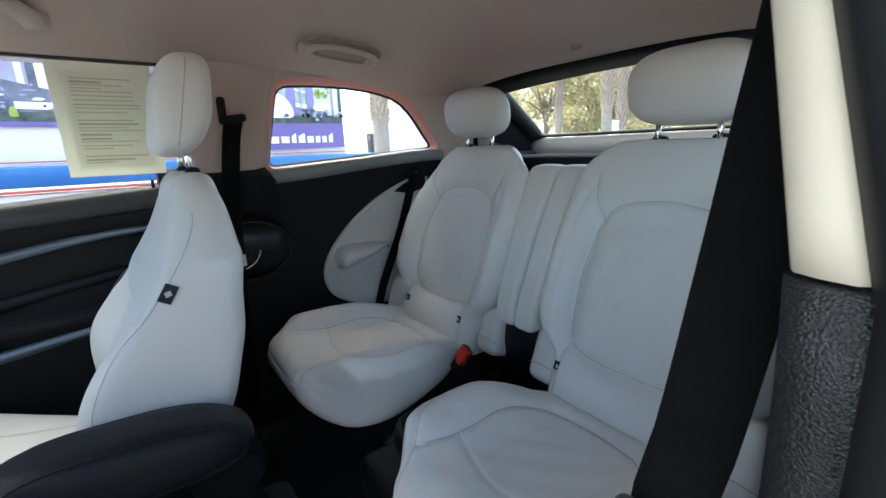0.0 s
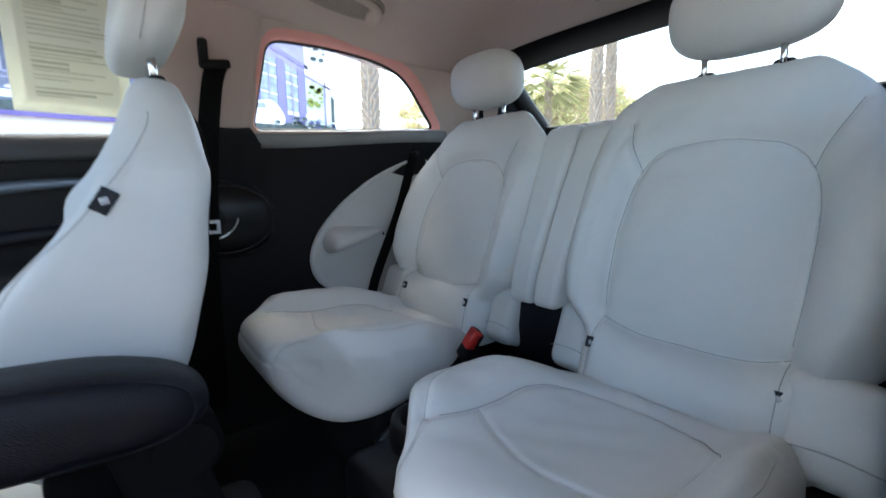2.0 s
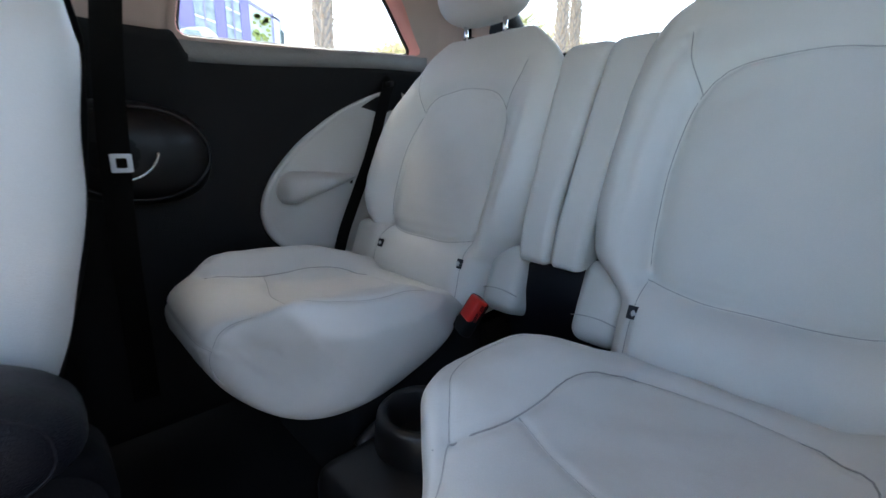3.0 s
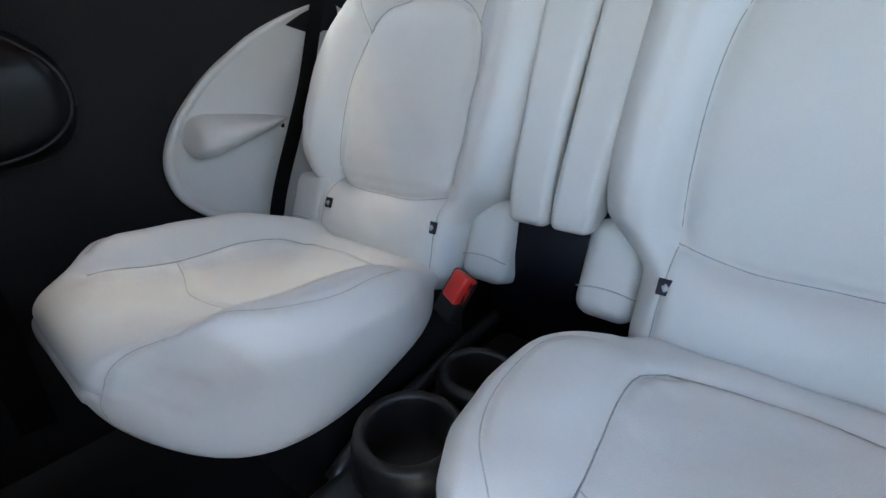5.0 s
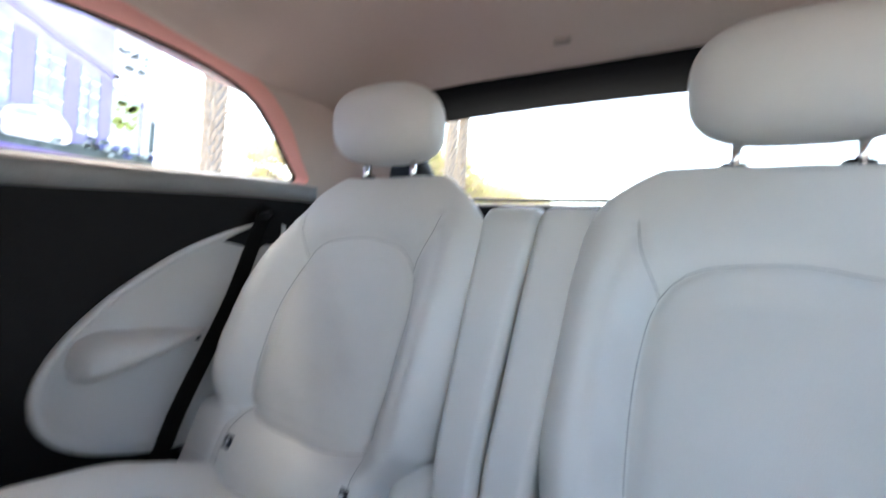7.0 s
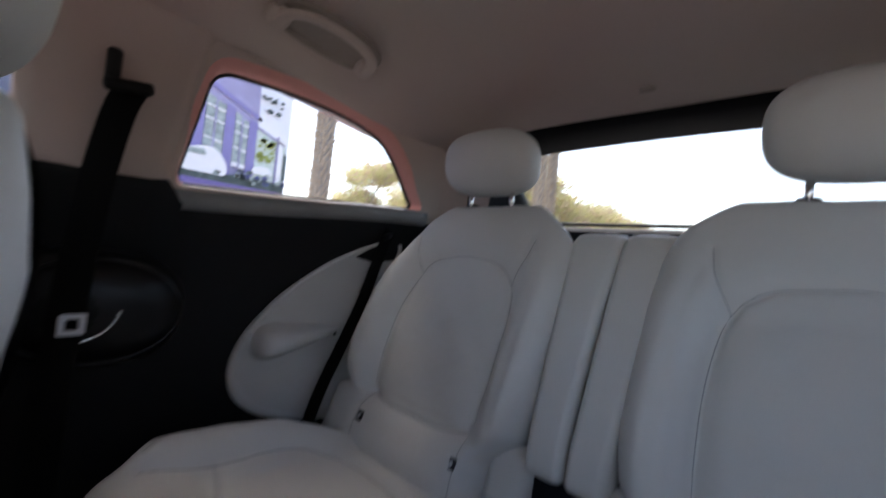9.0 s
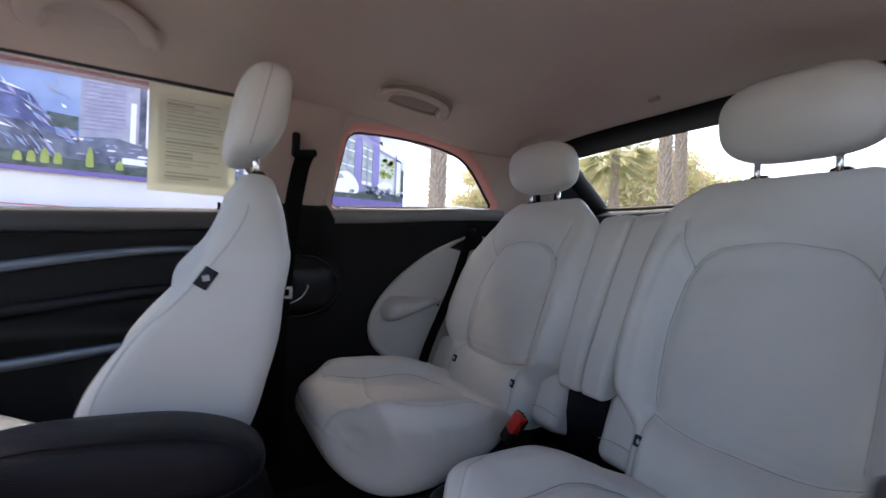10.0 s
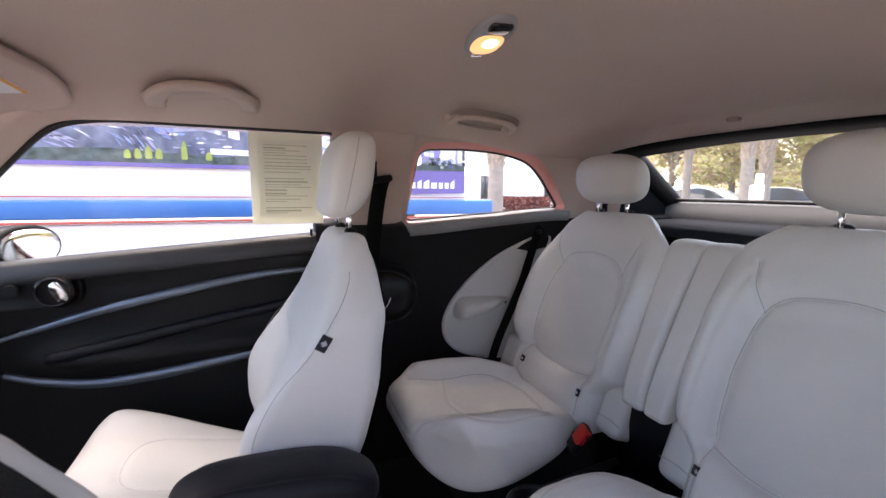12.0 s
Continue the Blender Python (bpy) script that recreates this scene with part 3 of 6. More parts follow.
strip([(-0.70, 0.775), (-0.62, 0.745), (-0.50, 0.722), (-0.34, 0.728), (-0.12, 0.758), (0.08, 0.786)], 0.034, "lower_strip", "satin silver lower strip", SATIN)
front_curve = [(-0.66, 0.884), (-0.72, 0.862), (-0.765, 0.838), (-0.78, 0.818), (-0.765, 0.798), (-0.72, 0.778), (-0.66, 0.757)]
part("strip_return", tube(resample([(door_x(y, z) + 0.004, y, z) for y, z in front_curve], 30), 0.010, 8), BLACK, door)
capsule = loop(rounded([(-0.93, 0.952), (-0.512, 0.950), (-0.512, 1.044), (-0.93, 1.030)], [0.02, 0.046, 0.046, 0.02]), 80)
rings = [[(-0.652 + d, -0.69 + (y + 0.69) * f, 1.0 + (z - 1.0) * g) for y, z in capsule] for d, f, g in ((-0.03, 1.0, 1.0), (0.004, 1.0, 1.0), (0.008, 0.985, 0.93), (0.004, 0.975, 0.88), (-0.002, 0.96, 0.82), (-0.003, 0.5, 0.4))]
part("handle_surround", loft("handle_surround", rings), BLACK, door, "dark recessed surround of the release")
part("arm_roll", tube(resample([(door_x(y, z) + 0.012, y, z) for y, z in ((-0.60, 0.815), (-0.45, 0.838), (-0.32, 0.858), (-0.1, 0.892), (0.1, 0.915))], 30), 0.016, 10), NAVY, door, "padded black pull")
bez = part("handle_bezel", disc(0.042, 0.022, 36, 0.004, Matrix.Translation((-0.640, -0.566, 0.996)) @ pose(0, 0, 0, 0, 90, 0)), PIANO, door, "gloss black round bezel")
part("bezel_ring", tube([(-0.627, -0.566 + 0.036 * math.cos(a), 0.996 + 0.036 * math.sin(a)) for a in np.linspace(0, 2 * math.pi, 32, endpoint=False)], 0.0025, 6, True), PIANO, bez)
part("door_pull", blob(0.009, 0.014, 0.029, 2.6, at=Matrix.Translation((-0.625, -0.553, 0.996)) @ pose(0, 0, 0, 25, 0, 0), name="door_pull"), CHROME, bez, "chrome door release")
part("lock_knob", rbox(0.012, 0.008, 0.022, 0.003, at=Matrix.Translation((-0.645, 0.075, 1.13))), BLACK, door)
part("switch", disc(0.016, 0.012, 24, 0.002, Matrix.Translation((-0.636, -0.652, 1.004)) @ pose(0, 0, 0, 0, 90, 0)), BLACK, door)
# opening of the front side window: black seal and beige rail
opening = loop(rounded([(0.165, 1.118), (0.150, 1.432), (-0.42, 1.434), (-0.535, 1.412), (-0.62, 1.325), (-0.731, 1.20), (-0.736, 1.06)], [0.01, 0.02, 0.05, 0.06, 0.1, 0.012, 0.01]), 130)
patch = rounded([(-0.735, 1.205), (-0.735, 1.06), (-0.90, 1.05), (-0.88, 1.065)], 0.006)
part("mirror_patch", loft("mirror_patch", [[(-side_x(z) + d, y, z) for y, z in patch] for d in (-0.022, 0.004, 0.006)]), MATTE, door, "black corner patch of the window")
part("seal", tube([(-side_x(z) - 0.012, y, z) for y, z in opening], 0.008, 8, True), RUBBER, door, "black rubber door seal")
g = part("pane", mesh("pane", [(-side_x(z) - 0.02, y, z) for y, z in opening], [tuple(range(len(opening)))], False), GLASS, door, "clear side glass")
g.visible_shadow = False
# beige rail over the window and front pillar, one strip along the opening's upper edge
edge_path = [(0.40, 1.438), (0.15, 1.443), (-0.1, 1.444), (-0.36, 1.446), (-0.46, 1.440), (-0.54, 1.418), (-0.62, 1.340), (-0.74, 1.212), (-0.88, 1.072)]
p = resample(edge_path, 50)
rings = []
for i, (y, z) in enumerate(p):
    inner = float(np.interp(y, (-0.86, -0.6, -0.45, 0.4), (0.60, 0.56, 0.50, 0.50)))
    up = float(np.interp(y, (-0.86, -0.6, -0.45, 0.4), (1.20, 1.40, 1.45, 1.47)))
    rings.append([(-side_x(z) - 0.02, y, z - 0.012), (-side_x(z), y, z - 0.012), (-side_x(z) + 0.012, y, z), (-(side_x(z) + inner) / 2, y, (z + up) / 2 + 0.004), (-inner, y, up + 0.01), (-inner - 0.01, y, up + 0.05), (-side_x(z) - 0.02, y, z + 0.04)])
pillar_a = part("trim_rail", loft("trim_rail", rings), LINER)
tagged(pillar_a, "beige roof rail and windscreen pillar trim", "trim", kind="structure")
# passenger's belt pillar
rings = []
for z in np.linspace(1.14, 1.45, 14):
    x, f = -side_x(z), (z - 1.14) / 0.31
    y0, y1 = 0.155 - 0.02 * f, 0.372 + 0.045 * f
    rings.append([(x - 0.03, y0, z), (x + 0.012, y0 + 0.004, z), (x + 0.022, y0 + 0.03, z), (x + 0.024, (y0 + y1) / 2, z), (x + 0.018, y1 - 0.03, z), (x, y1, z), (x - 0.03, y1, z)])
tagged(part("trim_pillar", loft("trim_pillar", rings), LINER), "beige trim of the passenger belt pillar", "trim", kind="structure")

# raked windscreen
screen = thing("window_4", "raked windscreen of clear glass", "window")
tagged(screen, kind="structure")
g = part("pane", mesh("pane", [(x, -0.74 - 0.62 * f - 0.03 * (1 - (x / 0.62) ** 2), 1.475 - 0.44 * f) for f in np.linspace(0, 1, 6) for x in np.linspace(-0.58, 0.58, 14)], grid_faces(6, 14)), GLASS, screen)
g.visible_shadow = False

# driver's belt pillar: cream above, grained black below
def pillar(z0, z1, grow, name, mat, label):
    rings = []
    for z in np.linspace(z0, z1, 16):
        x = float(np.interp(z, (0.3, 0.9, 1.05, 1.14, 1.26, 1.45), (0.665, 0.700, 0.706, 0.702, 0.680, 0.615))) - grow
        y = float(np.interp(z, (0.3, 0.9, 1.14, 1.26, 1.45), (0.235, 0.236, 0.226, 0.226, 0.20))) - grow
        w = float(np.interp(z, (0.9, 1.14, 1.26, 1.45), (0.036, 0.030, 0.0235, 0.020))) + 2 * grow
        rings.append([(x, y + 0.17, z), (x, y + 0.012, z), (x + 0.003, y + 0.004, z), (x + 0.012, y, z), (x + w - 0.006, y - 0.002, z), (x + w, y + 0.004, z), (x + w, y + 0.17, z)])
    return tagged(part(name, loft(name, rings), mat), label, "trim", kind="structure")


pillar(1.142, 1.50, 0.0, "trim_pillar", CREAM, "cream upper trim of the driver belt pillar")
pillar(0.30, 1.139, 0.002, "trim_pillar", GRAIN, "grained black lower trim of the driver belt pillar")
seal = [(float(np.interp(z, (0.3, 0.9, 1.14, 1.26, 1.45), (0.721, 0.756, 0.752, 0.7225, 0.655))), 0.230, z) for z in np.linspace(0.32, 1.45, 30)]
tagged(part("trim_seal", tube(seal, 0.022, 10), RUBBER), "black rubber seal of the open driver doorway", "trim", kind="structure")
outer_post = [(x + 0.05, y + 0.06, z) for x, y, z in seal]
tagged(part("trim_post", tube(outer_post, 0.05, 12), PAINT), "red painted outer door pillar", "trim", kind="structure")


# painted outer skin that closes the body below the windows
def outer_side(sign, y0, name):
    rings = []
    for y in np.linspace(y0, 1.68, 30):
        tuck = 0.05 * float(step(1.35, 1.68, y)) + 0.03 * (1 - float(step(-0.95, -0.70, y)))
        top = 1.045 + 0.05 * float(step(-0.6, 0.9, y))
        line = [(0.805, 0.24), (0.825, 0.40), (0.835, 0.62), (0.838, 0.82), (0.822, 0.95), (0.800, top - 0.02), (0.790, top)]
        rings.append([(sign * (x - tuck), y, z) for x, z in line] + [(sign * (x - tuck - 0.010), y, z) for x, z in line[::-1]])
    tagged(part(name, loft(name, rings), PAINT), "red painted outer side of the car", "body panel", kind="structure")


outer_side(-1, -0.95, "wall_outer_passenger")
outer_side(1, 0.42, "wall_outer_driver")
tail = [[(x, 1.69 + 0.035 * (1 - (x / 0.8) ** 2) - d, z - 0.05 * (x / 0.8) ** 4 * (z > 0.9)) for z in np.linspace(0.26, 1.12, 10)] for d in (0.0, 0.012) for x in np.linspace(-0.76, 0.76, 24)]
tail_rings = [tail[i] + tail[i + 24][::-1] for i in range(24)]
tagged(part("wall_outer_rear", loft("wall_outer_rear", tail_rings), PAINT), "red painted outer tailgate of the car", "body panel", kind="structure")


# ---- seats ----
def rear_seat():
    seat = thing("car_seat", "light grey leather rear bucket seat with a headrest", "car seat", group="rear seats")
    xc = -0.327
    prof = [(0.745, 0.575), (0.728, 0.605), (0.737, 0.65), (0.75, 0.69), (0.768, 0.722), (0.785, 0.76), (0.806, 0.82), (0.835, 0.90), (0.865, 0.97), (0.895, 1.04), (0.922, 1.10), (0.945, 1.15), (0.968, 1.183), (1.0, 1.197), (1.035, 1.19), (1.06, 1.16), (1.065, 1.10), (1.03, 0.9), (0.98, 0.6)]
    core = [(0.86, 0.58), (0.85, 0.62), (0.86, 0.66), (0.87, 0.70), (0.88, 0.73), (0.89, 0.76), (0.90, 0.82), (0.92, 0.90), (0.94, 0.97), (0.96, 1.03), (0.985, 1.07), (0.99, 1.09), (1.0, 1.1), (1.005, 1.1), (1.01, 1.1), (1.0, 1.08), (0.99, 1.05), (0.95, 0.9), (0.90, 0.6)]
    probe = Pad(prof, core, [(0, 0.2), (1, 0.2)], [(0, 0.2), (1, 0.2)], xc, rows=400)
    z2s = lambda z: probe.where(1, z, 0.02, 0.52)
    wl = [(0, 0.205), (z2s(0.70), 0.205), (z2s(0.725), 0.230), (z2s(0.76), 0.258), (z2s(0.84), 0.275), (z2s(0.94), 0.272), (z2s(1.03), 0.252), (z2s(1.10), 0.232), (z2s(1.15), 0.204), (z2s(1.185), 0.162), (probe.where(0, 1.02, 0.4, 0.7), 0.13), (probe.where(1, 1.15, 0.55, 0.8), 0.14), (1, 0.2)]
    wr = [(k, w) for (k, _), w in zip(wl, (0.180, 0.180, 0.205, 0.248, 0.265, 0.265, 0.264, 0.258, 0.243, 0.194, 0.145, 0.14, 0.2))]

    def relief(u, s, p):
        z, front = p[..., 1], s < 0.5
        inside = step(0.20, 0.135, np.abs(u)) * step(0.70, 0.75, z) * (1 - step(1.02, 1.10, z + 1.2 * u * u))
        puff = 0.006 * np.exp(-((z - 0.665) / 0.03) ** 2) * np.exp(-(u / 0.16) ** 4)
        wing = np.where(u < 0, 0.032, 0.016) * np.sin(np.clip((np.abs(u) - 0.14) / 0.12, 0, 1) * math.pi * 0.62) ** 0.8 * step(0.72, 0.80, z) * (1 - step(0.98, 1.14, z))
        fold = 0.0012 * np.sin(z * 61 + u * 23) * np.sin(u * 47 + 1.0) * step(0.6, 0.7, z)
        swell = 0.012 * np.clip(1 - (u / 0.15) ** 2, 0, 1) * step(0.72, 0.80, z) * (1 - step(0.98, 1.07, z))
        return np.where(front, -0.020 * inside + puff + wing + fold + swell + 0.003 + 0.009 * step(0.70, 0.76, z), 0.0)

    back = Pad(prof, core, wl, wr, xc, 0.060, 300, 130, relief)
    s = lambda z: back.where(1, z, 0.02, 0.52)
    arch = [(-0.150, s(0.738)), (-0.156, s(0.83)), (-0.156, s(0.93)), (-0.148, s(0.99)), (-0.134, s(1.034)), (-0.10, s(1.060)), (-0.05, s(1.074)), (0, s(1.078)), (0.05, s(1.074)), (0.10, s(1.060)), (0.134, s(1.034)), (0.146, s(0.99)), (0.152, s(0.93)), (0.151, s(0.83)), (0.143, s(0.738))]
    seams = [back.seam(arch, 0.008, 0.008)]
    back.seam(arch, 0.008, 0.022)
    lumbar = [(-0.150, s(0.738)), (-0.11, s(0.729)), (-0.06, s(0.7235)), (0, s(0.722)), (0.06, s(0.7245)), (0.11, s(0.731)), (0.143, s(0.738))]
    seams.append(back.seam(lumbar, 0.008, 0.008))
    back.seam(lumbar, 0.006, 0.020)
    seams.append(back.seam([(-0.134, s(1.034)), (-0.160, s(1.065)), (-0.178, s(1.11))], 0.005, 0.007))
    seams.append(back.seam([(0.134, s(1.034)), (0.158, s(1.065)), (0.168, s(1.11))], 0.005, 0.007))
    back.seam([(0.196, s(0.76)), (0.200, s(0.90)), (0.192, s(1.02)), (0.175, s(1.09))], 0.004, 0.010)
    seams.append(back.seam([(-0.150, s(0.734)), (-0.150, s(0.66)), (-0.150, s(0.61))], 0.004, 0.006))
    seams.append(back.seam([(0.143, s(0.734)), (0.146, s(0.66)), (0.146, s(0.61))], 0.004, 0.006))
    b = part("backrest", back.mesh("backrest"), LEATHER, seat, "light grey leather backrest with sewn panels")
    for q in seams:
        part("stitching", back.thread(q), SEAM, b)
    for u in (-0.128, 0.142):
        m = back.at(u, s(0.691), 0.0022)[0]
        tag = part("anchor_tag", rbox(0.019, 0.003, 0.021, 0.0010, at=Matrix.Translation(m) @ pose(0, 0, 0, -22)), TAGCLOTH, seat, "small dark child seat anchor tag")
        part("mark", rbox(0.008, 0.001, 0.008, 0, at=Matrix.Translation(m + np.array((0, -0.0022, 0.0))) @ pose(0, 0, 0, -22, 45, 0)), TAGPRINT, tag, "pale mark")
    # cushion
    prof = [(0.80, 0.600), (0.755, 0.628), (0.70, 0.639), (0.62, 0.641), (0.55, 0.645), (0.47, 0.653), (0.40, 0.664), (0.34, 0.676), (0.30, 0.677), (0.275, 0.667), (0.262, 0.645), (0.262, 0.61), (0.277, 0.570), (0.318, 0.524), (0.39, 0.492), (0.49, 0.497), (0.58, 0.526), (0.66, 0.556), (0.74, 0.570)]
    core = lambda y, z: (float(np.interp(y, (0.262, 0.80), (0.345, 0.75))), float(np.interp(y, (0.262, 0.40, 0.55, 0.80), (0.585, 0.568, 0.580, 0.592))))
    probe = Pad(prof, core, [(0, 0.2), (1, 0.2)], [(0, 0.2), (1, 0.2)], xc, rows=400)
    y2s = lambda y: probe.where(0, y, 0.0, 0.52)
    outer = lambda y: float(np.interp(y, (0.345, 0.42, 0.50, 0.58, 0.63, 0.675, 0.75), (0.192, 0.226, 0.238, 0.234, 0.212, 0.175, 0.130)))
    inner = lambda y: float(np.interp(y, (0.345, 0.375, 0.42, 0.47, 0.53, 0.60, 0.65, 0.70, 0.75), (0.130, 0.165, 0.198, 0.222, 0.234, 0.236, 0.222, 0.190, 0.150)))
    below = [(y, probe.where(0, y, 0.62, 1.0), 0.345 + (y - 0.262) * 0.7528) for y in np.linspace(0.36, 0.735, 9)]
    wl = [(0, 0.19), (y2s(0.70), 0.205), (y2s(0.60), 0.222), (y2s(0.48), 0.228), (y2s(0.38), 0.215), (y2s(0.31), 0.185), (y2s(0.266), 0.172), (0.57, 0.182)] + [(k, outer(c) - 0.003) for _, k, c in below]
    wr = [(0, 0.15), (y2s(0.72), 0.186), (y2s(0.68), 0.214), (y2s(0.63), 0.240), (y2s(0.57), 0.256), (y2s(0.50), 0.258), (y2s(0.43), 0.244), (y2s(0.38), 0.218), (y2s(0.33), 0.168), (y2s(0.295), 0.132), (y2s(0.266), 0.112), (0.57, 0.118)] + [(k, inner(c) - 0.003) for _, k, c in below]
    knots = sorted({k for k, _ in wl + wr})
    wl, wr = [[(k, float(np.interp(k, *zip(*side)))) for k in knots] for side in (wl, wr)]

    def relief(u, s, p):
        y, up = p[..., 0], s < 0.55
        side = step(np.where(u < 0, 0.095, 0.070), np.where(u < 0, 0.175, 0.180), np.abs(u)) * step(0.25, 0.42, y) * (1 - np.where(u < 0, 0.65, 1.0) * step(0.54, 0.73, y))
        well = np.exp(-(u / 0.12) ** 4) * np.exp(-((y - 0.56) / 0.13) ** 4)
        fold = 0.0013 * np.sin(y * 53 + u * 31) * np.sin(u * 41 + y * 17)
        return (np.where(u < 0, 0.066, 0.056) * side - 0.008 * well + fold - 0.012 * step(0.715, 0.75, y)) * (1 - step(0.36, 0.60, s))

    pad = Pad(prof, core, wl, wr, xc, lambda s: 0.052, 280, 130, relief, girth=lambda y, z, side: inner(y) if side > 0 else outer(y))
    s = lambda y: pad.where(0, y, 0.0, 0.5)
    insert = [(k * u, s(y)) for k, order in ((-1, 1), (1, -1)) for u, y in ((0.135, 0.335), (0.130, 0.37), (0.125, 0.42), (0.128, 0.48), (0.132, 0.54), (0.132, 0.60), (0.122, 0.642), (0.100, 0.668), (0.065, 0.683), (0.03, 0.688))[::order]]
    seams = [pad.seam(insert, 0.006, 0.007)]
    pad.seam(insert, 0.004, 0.016)
    seams.append(pad.seam([(-0.125, s(0.445)), (-0.08, s(0.427)), (-0.03, s(0.410)), (0, s(0.407)), (0.03, s(0.410)), (0.08, s(0.427)), (0.125, s(0.445))], 0.004, 0.007))
    seams.append(pad.seam([(-0.188, s(0.60)), (-0.194, s(0.53)), (-0.190, s(0.48)), (-0.181, s(0.43)), (-0.170, s(0.395)), (-0.158, s(0.36))], 0.004, 0.006))
    lip = pad.where(1, 0.643, 0.42, 0.56)
    seams.append(pad.seam([(0.180, s(0.625)), (0.203, s(0.585)), (0.212, s(0.53)), (0.208, s(0.48)), (0.190, s(0.432)), (0.158, s(0.39)), (0.128, s(0.345)), (0.104, s(0.30)), (0.094, lip)], 0.004, 0.006))
    seams.append(pad.seam([(-0.160, lip - 0.012), (-0.10, lip), (-0.03, lip + 0.004), (0.04, lip + 0.004), (0.094, lip)], 0.004, 0.006))
    seams.append(pad.seam([(0.094, lip), (0.090, lip + 0.03), (0.092, lip + 0.06), (0.10, lip + 0.09)], 0.003, 0.006))
    c = part("cushion", relaxed(pad.mesh("cushion"), lambda v: (v.z < 0.60 and v.y < 0.66) or (v.x - xc > 0.16 and v.z < 0.652 and v.y < 0.74) or (v.x - xc > 0.04 and v.z < 0.63 and v.y < 0.5), 200, 1), LEATHER, seat, "light grey leather seat cushion")
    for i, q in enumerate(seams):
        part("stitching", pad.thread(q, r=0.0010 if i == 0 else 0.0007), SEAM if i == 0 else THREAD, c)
    # headrest on two chromed posts
    hp = [(0.965 + 0.062 * math.copysign(abs(math.sin(t)) ** 0.8, math.sin(t)) + 0.012 * math.cos(t), 1.302 - 0.077 * math.copysign(abs(math.cos(t)) ** 0.8, math.cos(t))) for t in np.linspace(0, 2 * math.pi, 48, endpoint=False)]
    h = part("headrest", cushioned("headrest", hp, (0.966, 1.302), 0.128, 3.0, xc - 0.005), LEATHER, seat, "rounded light grey leather headrest")
    for x in (-0.062, 0.062):
        part("post", tube([(xc + x, 0.975, 1.17), (xc + x, 0.972, 1.25)], 0.006, 10), CHROME, h, "chromed headrest post")
        part("post_collar", blob(0.017, 0.013, 0.008, 2.6, 10, 16, Matrix.Translation((xc + x, 0.985, 1.199))), BLACK, h, "black post collar")
    # bolster blocks beside the backrest's foot, each with a sewn seam
    for x, y, wide in ((-0.105, 0.848, 0.090), (-0.538, 0.790, 0.112)):
        m = Matrix.Translation((x, y, 0.657)) @ pose(0, 0, 0, -20, 0, 0)
        block = part("side_bolster", rbox(wide, 0.105, 0.150, 0.026, 5, m), LEATHER, seat, "small light leather side bolster")
        part("stitching", tube([m @ Vector((wide * (0.5 * t + 0.002), -0.0530 + 0.008 * abs(t) ** 8, -0.028 - 0.006 * t * t)) for t in np.linspace(-0.97, 0.97, 16)], 0.0011, 6), THREAD, block)
    part("plinth", rbox(0.34, 0.36, 0.27, 0.02, 3, Matrix.Translation((xc, 0.64, 0.415))), CARPET, seat, "black carpeted plinth under the cushion")
    return seat


seat_1 = rear_seat()
seat_2 = copy_thing(seat_1, Matrix.Diagonal((-1, 1, 1, 1)))
for o in seat_2.children:
    if o.name.startswith("anchor_tag") and o.data.vertices[0].co.x < -0.4:
        o.location = (-0.024, 0.010, 0.0)

# middle of the rear bench
middle = thing("middle_backrest", "narrow light grey leather padding between the rear backrests", "car seat")
for k in (-1, 1):
    prof = [(0.80, 0.722), (0.787, 0.735), (0.80, 0.80), (0.84, 0.90), (0.885, 1.0), (0.925, 1.08), (0.95, 1.122), (0.975, 1.135), (1.01, 1.13), (1.03, 1.09), (0.95, 0.75)]
    core = [(0.88, 0.75), (0.88, 0.77), (0.90, 0.82), (0.92, 0.9), (0.95, 1.0), (0.97, 1.05), (0.985, 1.08), (0.99, 1.085), (0.995, 1.08), (0.99, 1.06), (0.93, 0.78)]
    w = [(0, 0.032), (0.15, 0.034), (0.4, 0.044), (0.62, 0.056), (0.8, 0.056), (1, 0.04)]
    pad = Pad(prof, core, w if k > 0 else [(a, b * 1.08) for a, b in w], [(a, b * 1.02) for a, b in w], k * (0.036 if k < 0 else 0.036) + 0.008, 0.014, 120, 24, lambda u, s, p: 0.006 * np.exp(-(u / 0.045) ** 4))
    me = pad.mesh("pad")
    for v in me.vertices:
        v.co.x += k * 0.012 * (v.co.z - 0.80) / 0.33
    part("pad", me, LEATHER, middle, "light leather pad")
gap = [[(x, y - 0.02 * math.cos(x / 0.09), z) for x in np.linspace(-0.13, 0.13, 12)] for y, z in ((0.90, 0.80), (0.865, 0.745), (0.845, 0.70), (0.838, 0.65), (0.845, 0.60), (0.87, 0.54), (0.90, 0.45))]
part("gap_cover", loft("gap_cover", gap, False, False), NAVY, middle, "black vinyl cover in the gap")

# belt buckle on the passenger side rear seat, and its twin's tip
def buckle(x, y, z, turn):
    b = thing("belt_buckle", "black belt buckle with a red button between the rear seats", "seat belt buckle", pose(x, y, z, -30, 6, turn))
    part("housing", rbox(0.044, 0.024, 0.076, 0.006, 3, Matrix.Translation((-0.003, 0.003, -0.012))), BLACK, b)
    part("button", rbox(0.034, 0.024, 0.046, 0.004, 2, Matrix.Translation((0.002, -0.002, 0.003))), RED, b, "red release button")
    part("slot", rbox(0.020, 0.004, 0.003, 0, 1, Matrix.Translation((0, 0.002, 0.0235))), PIANO, b)
    return b


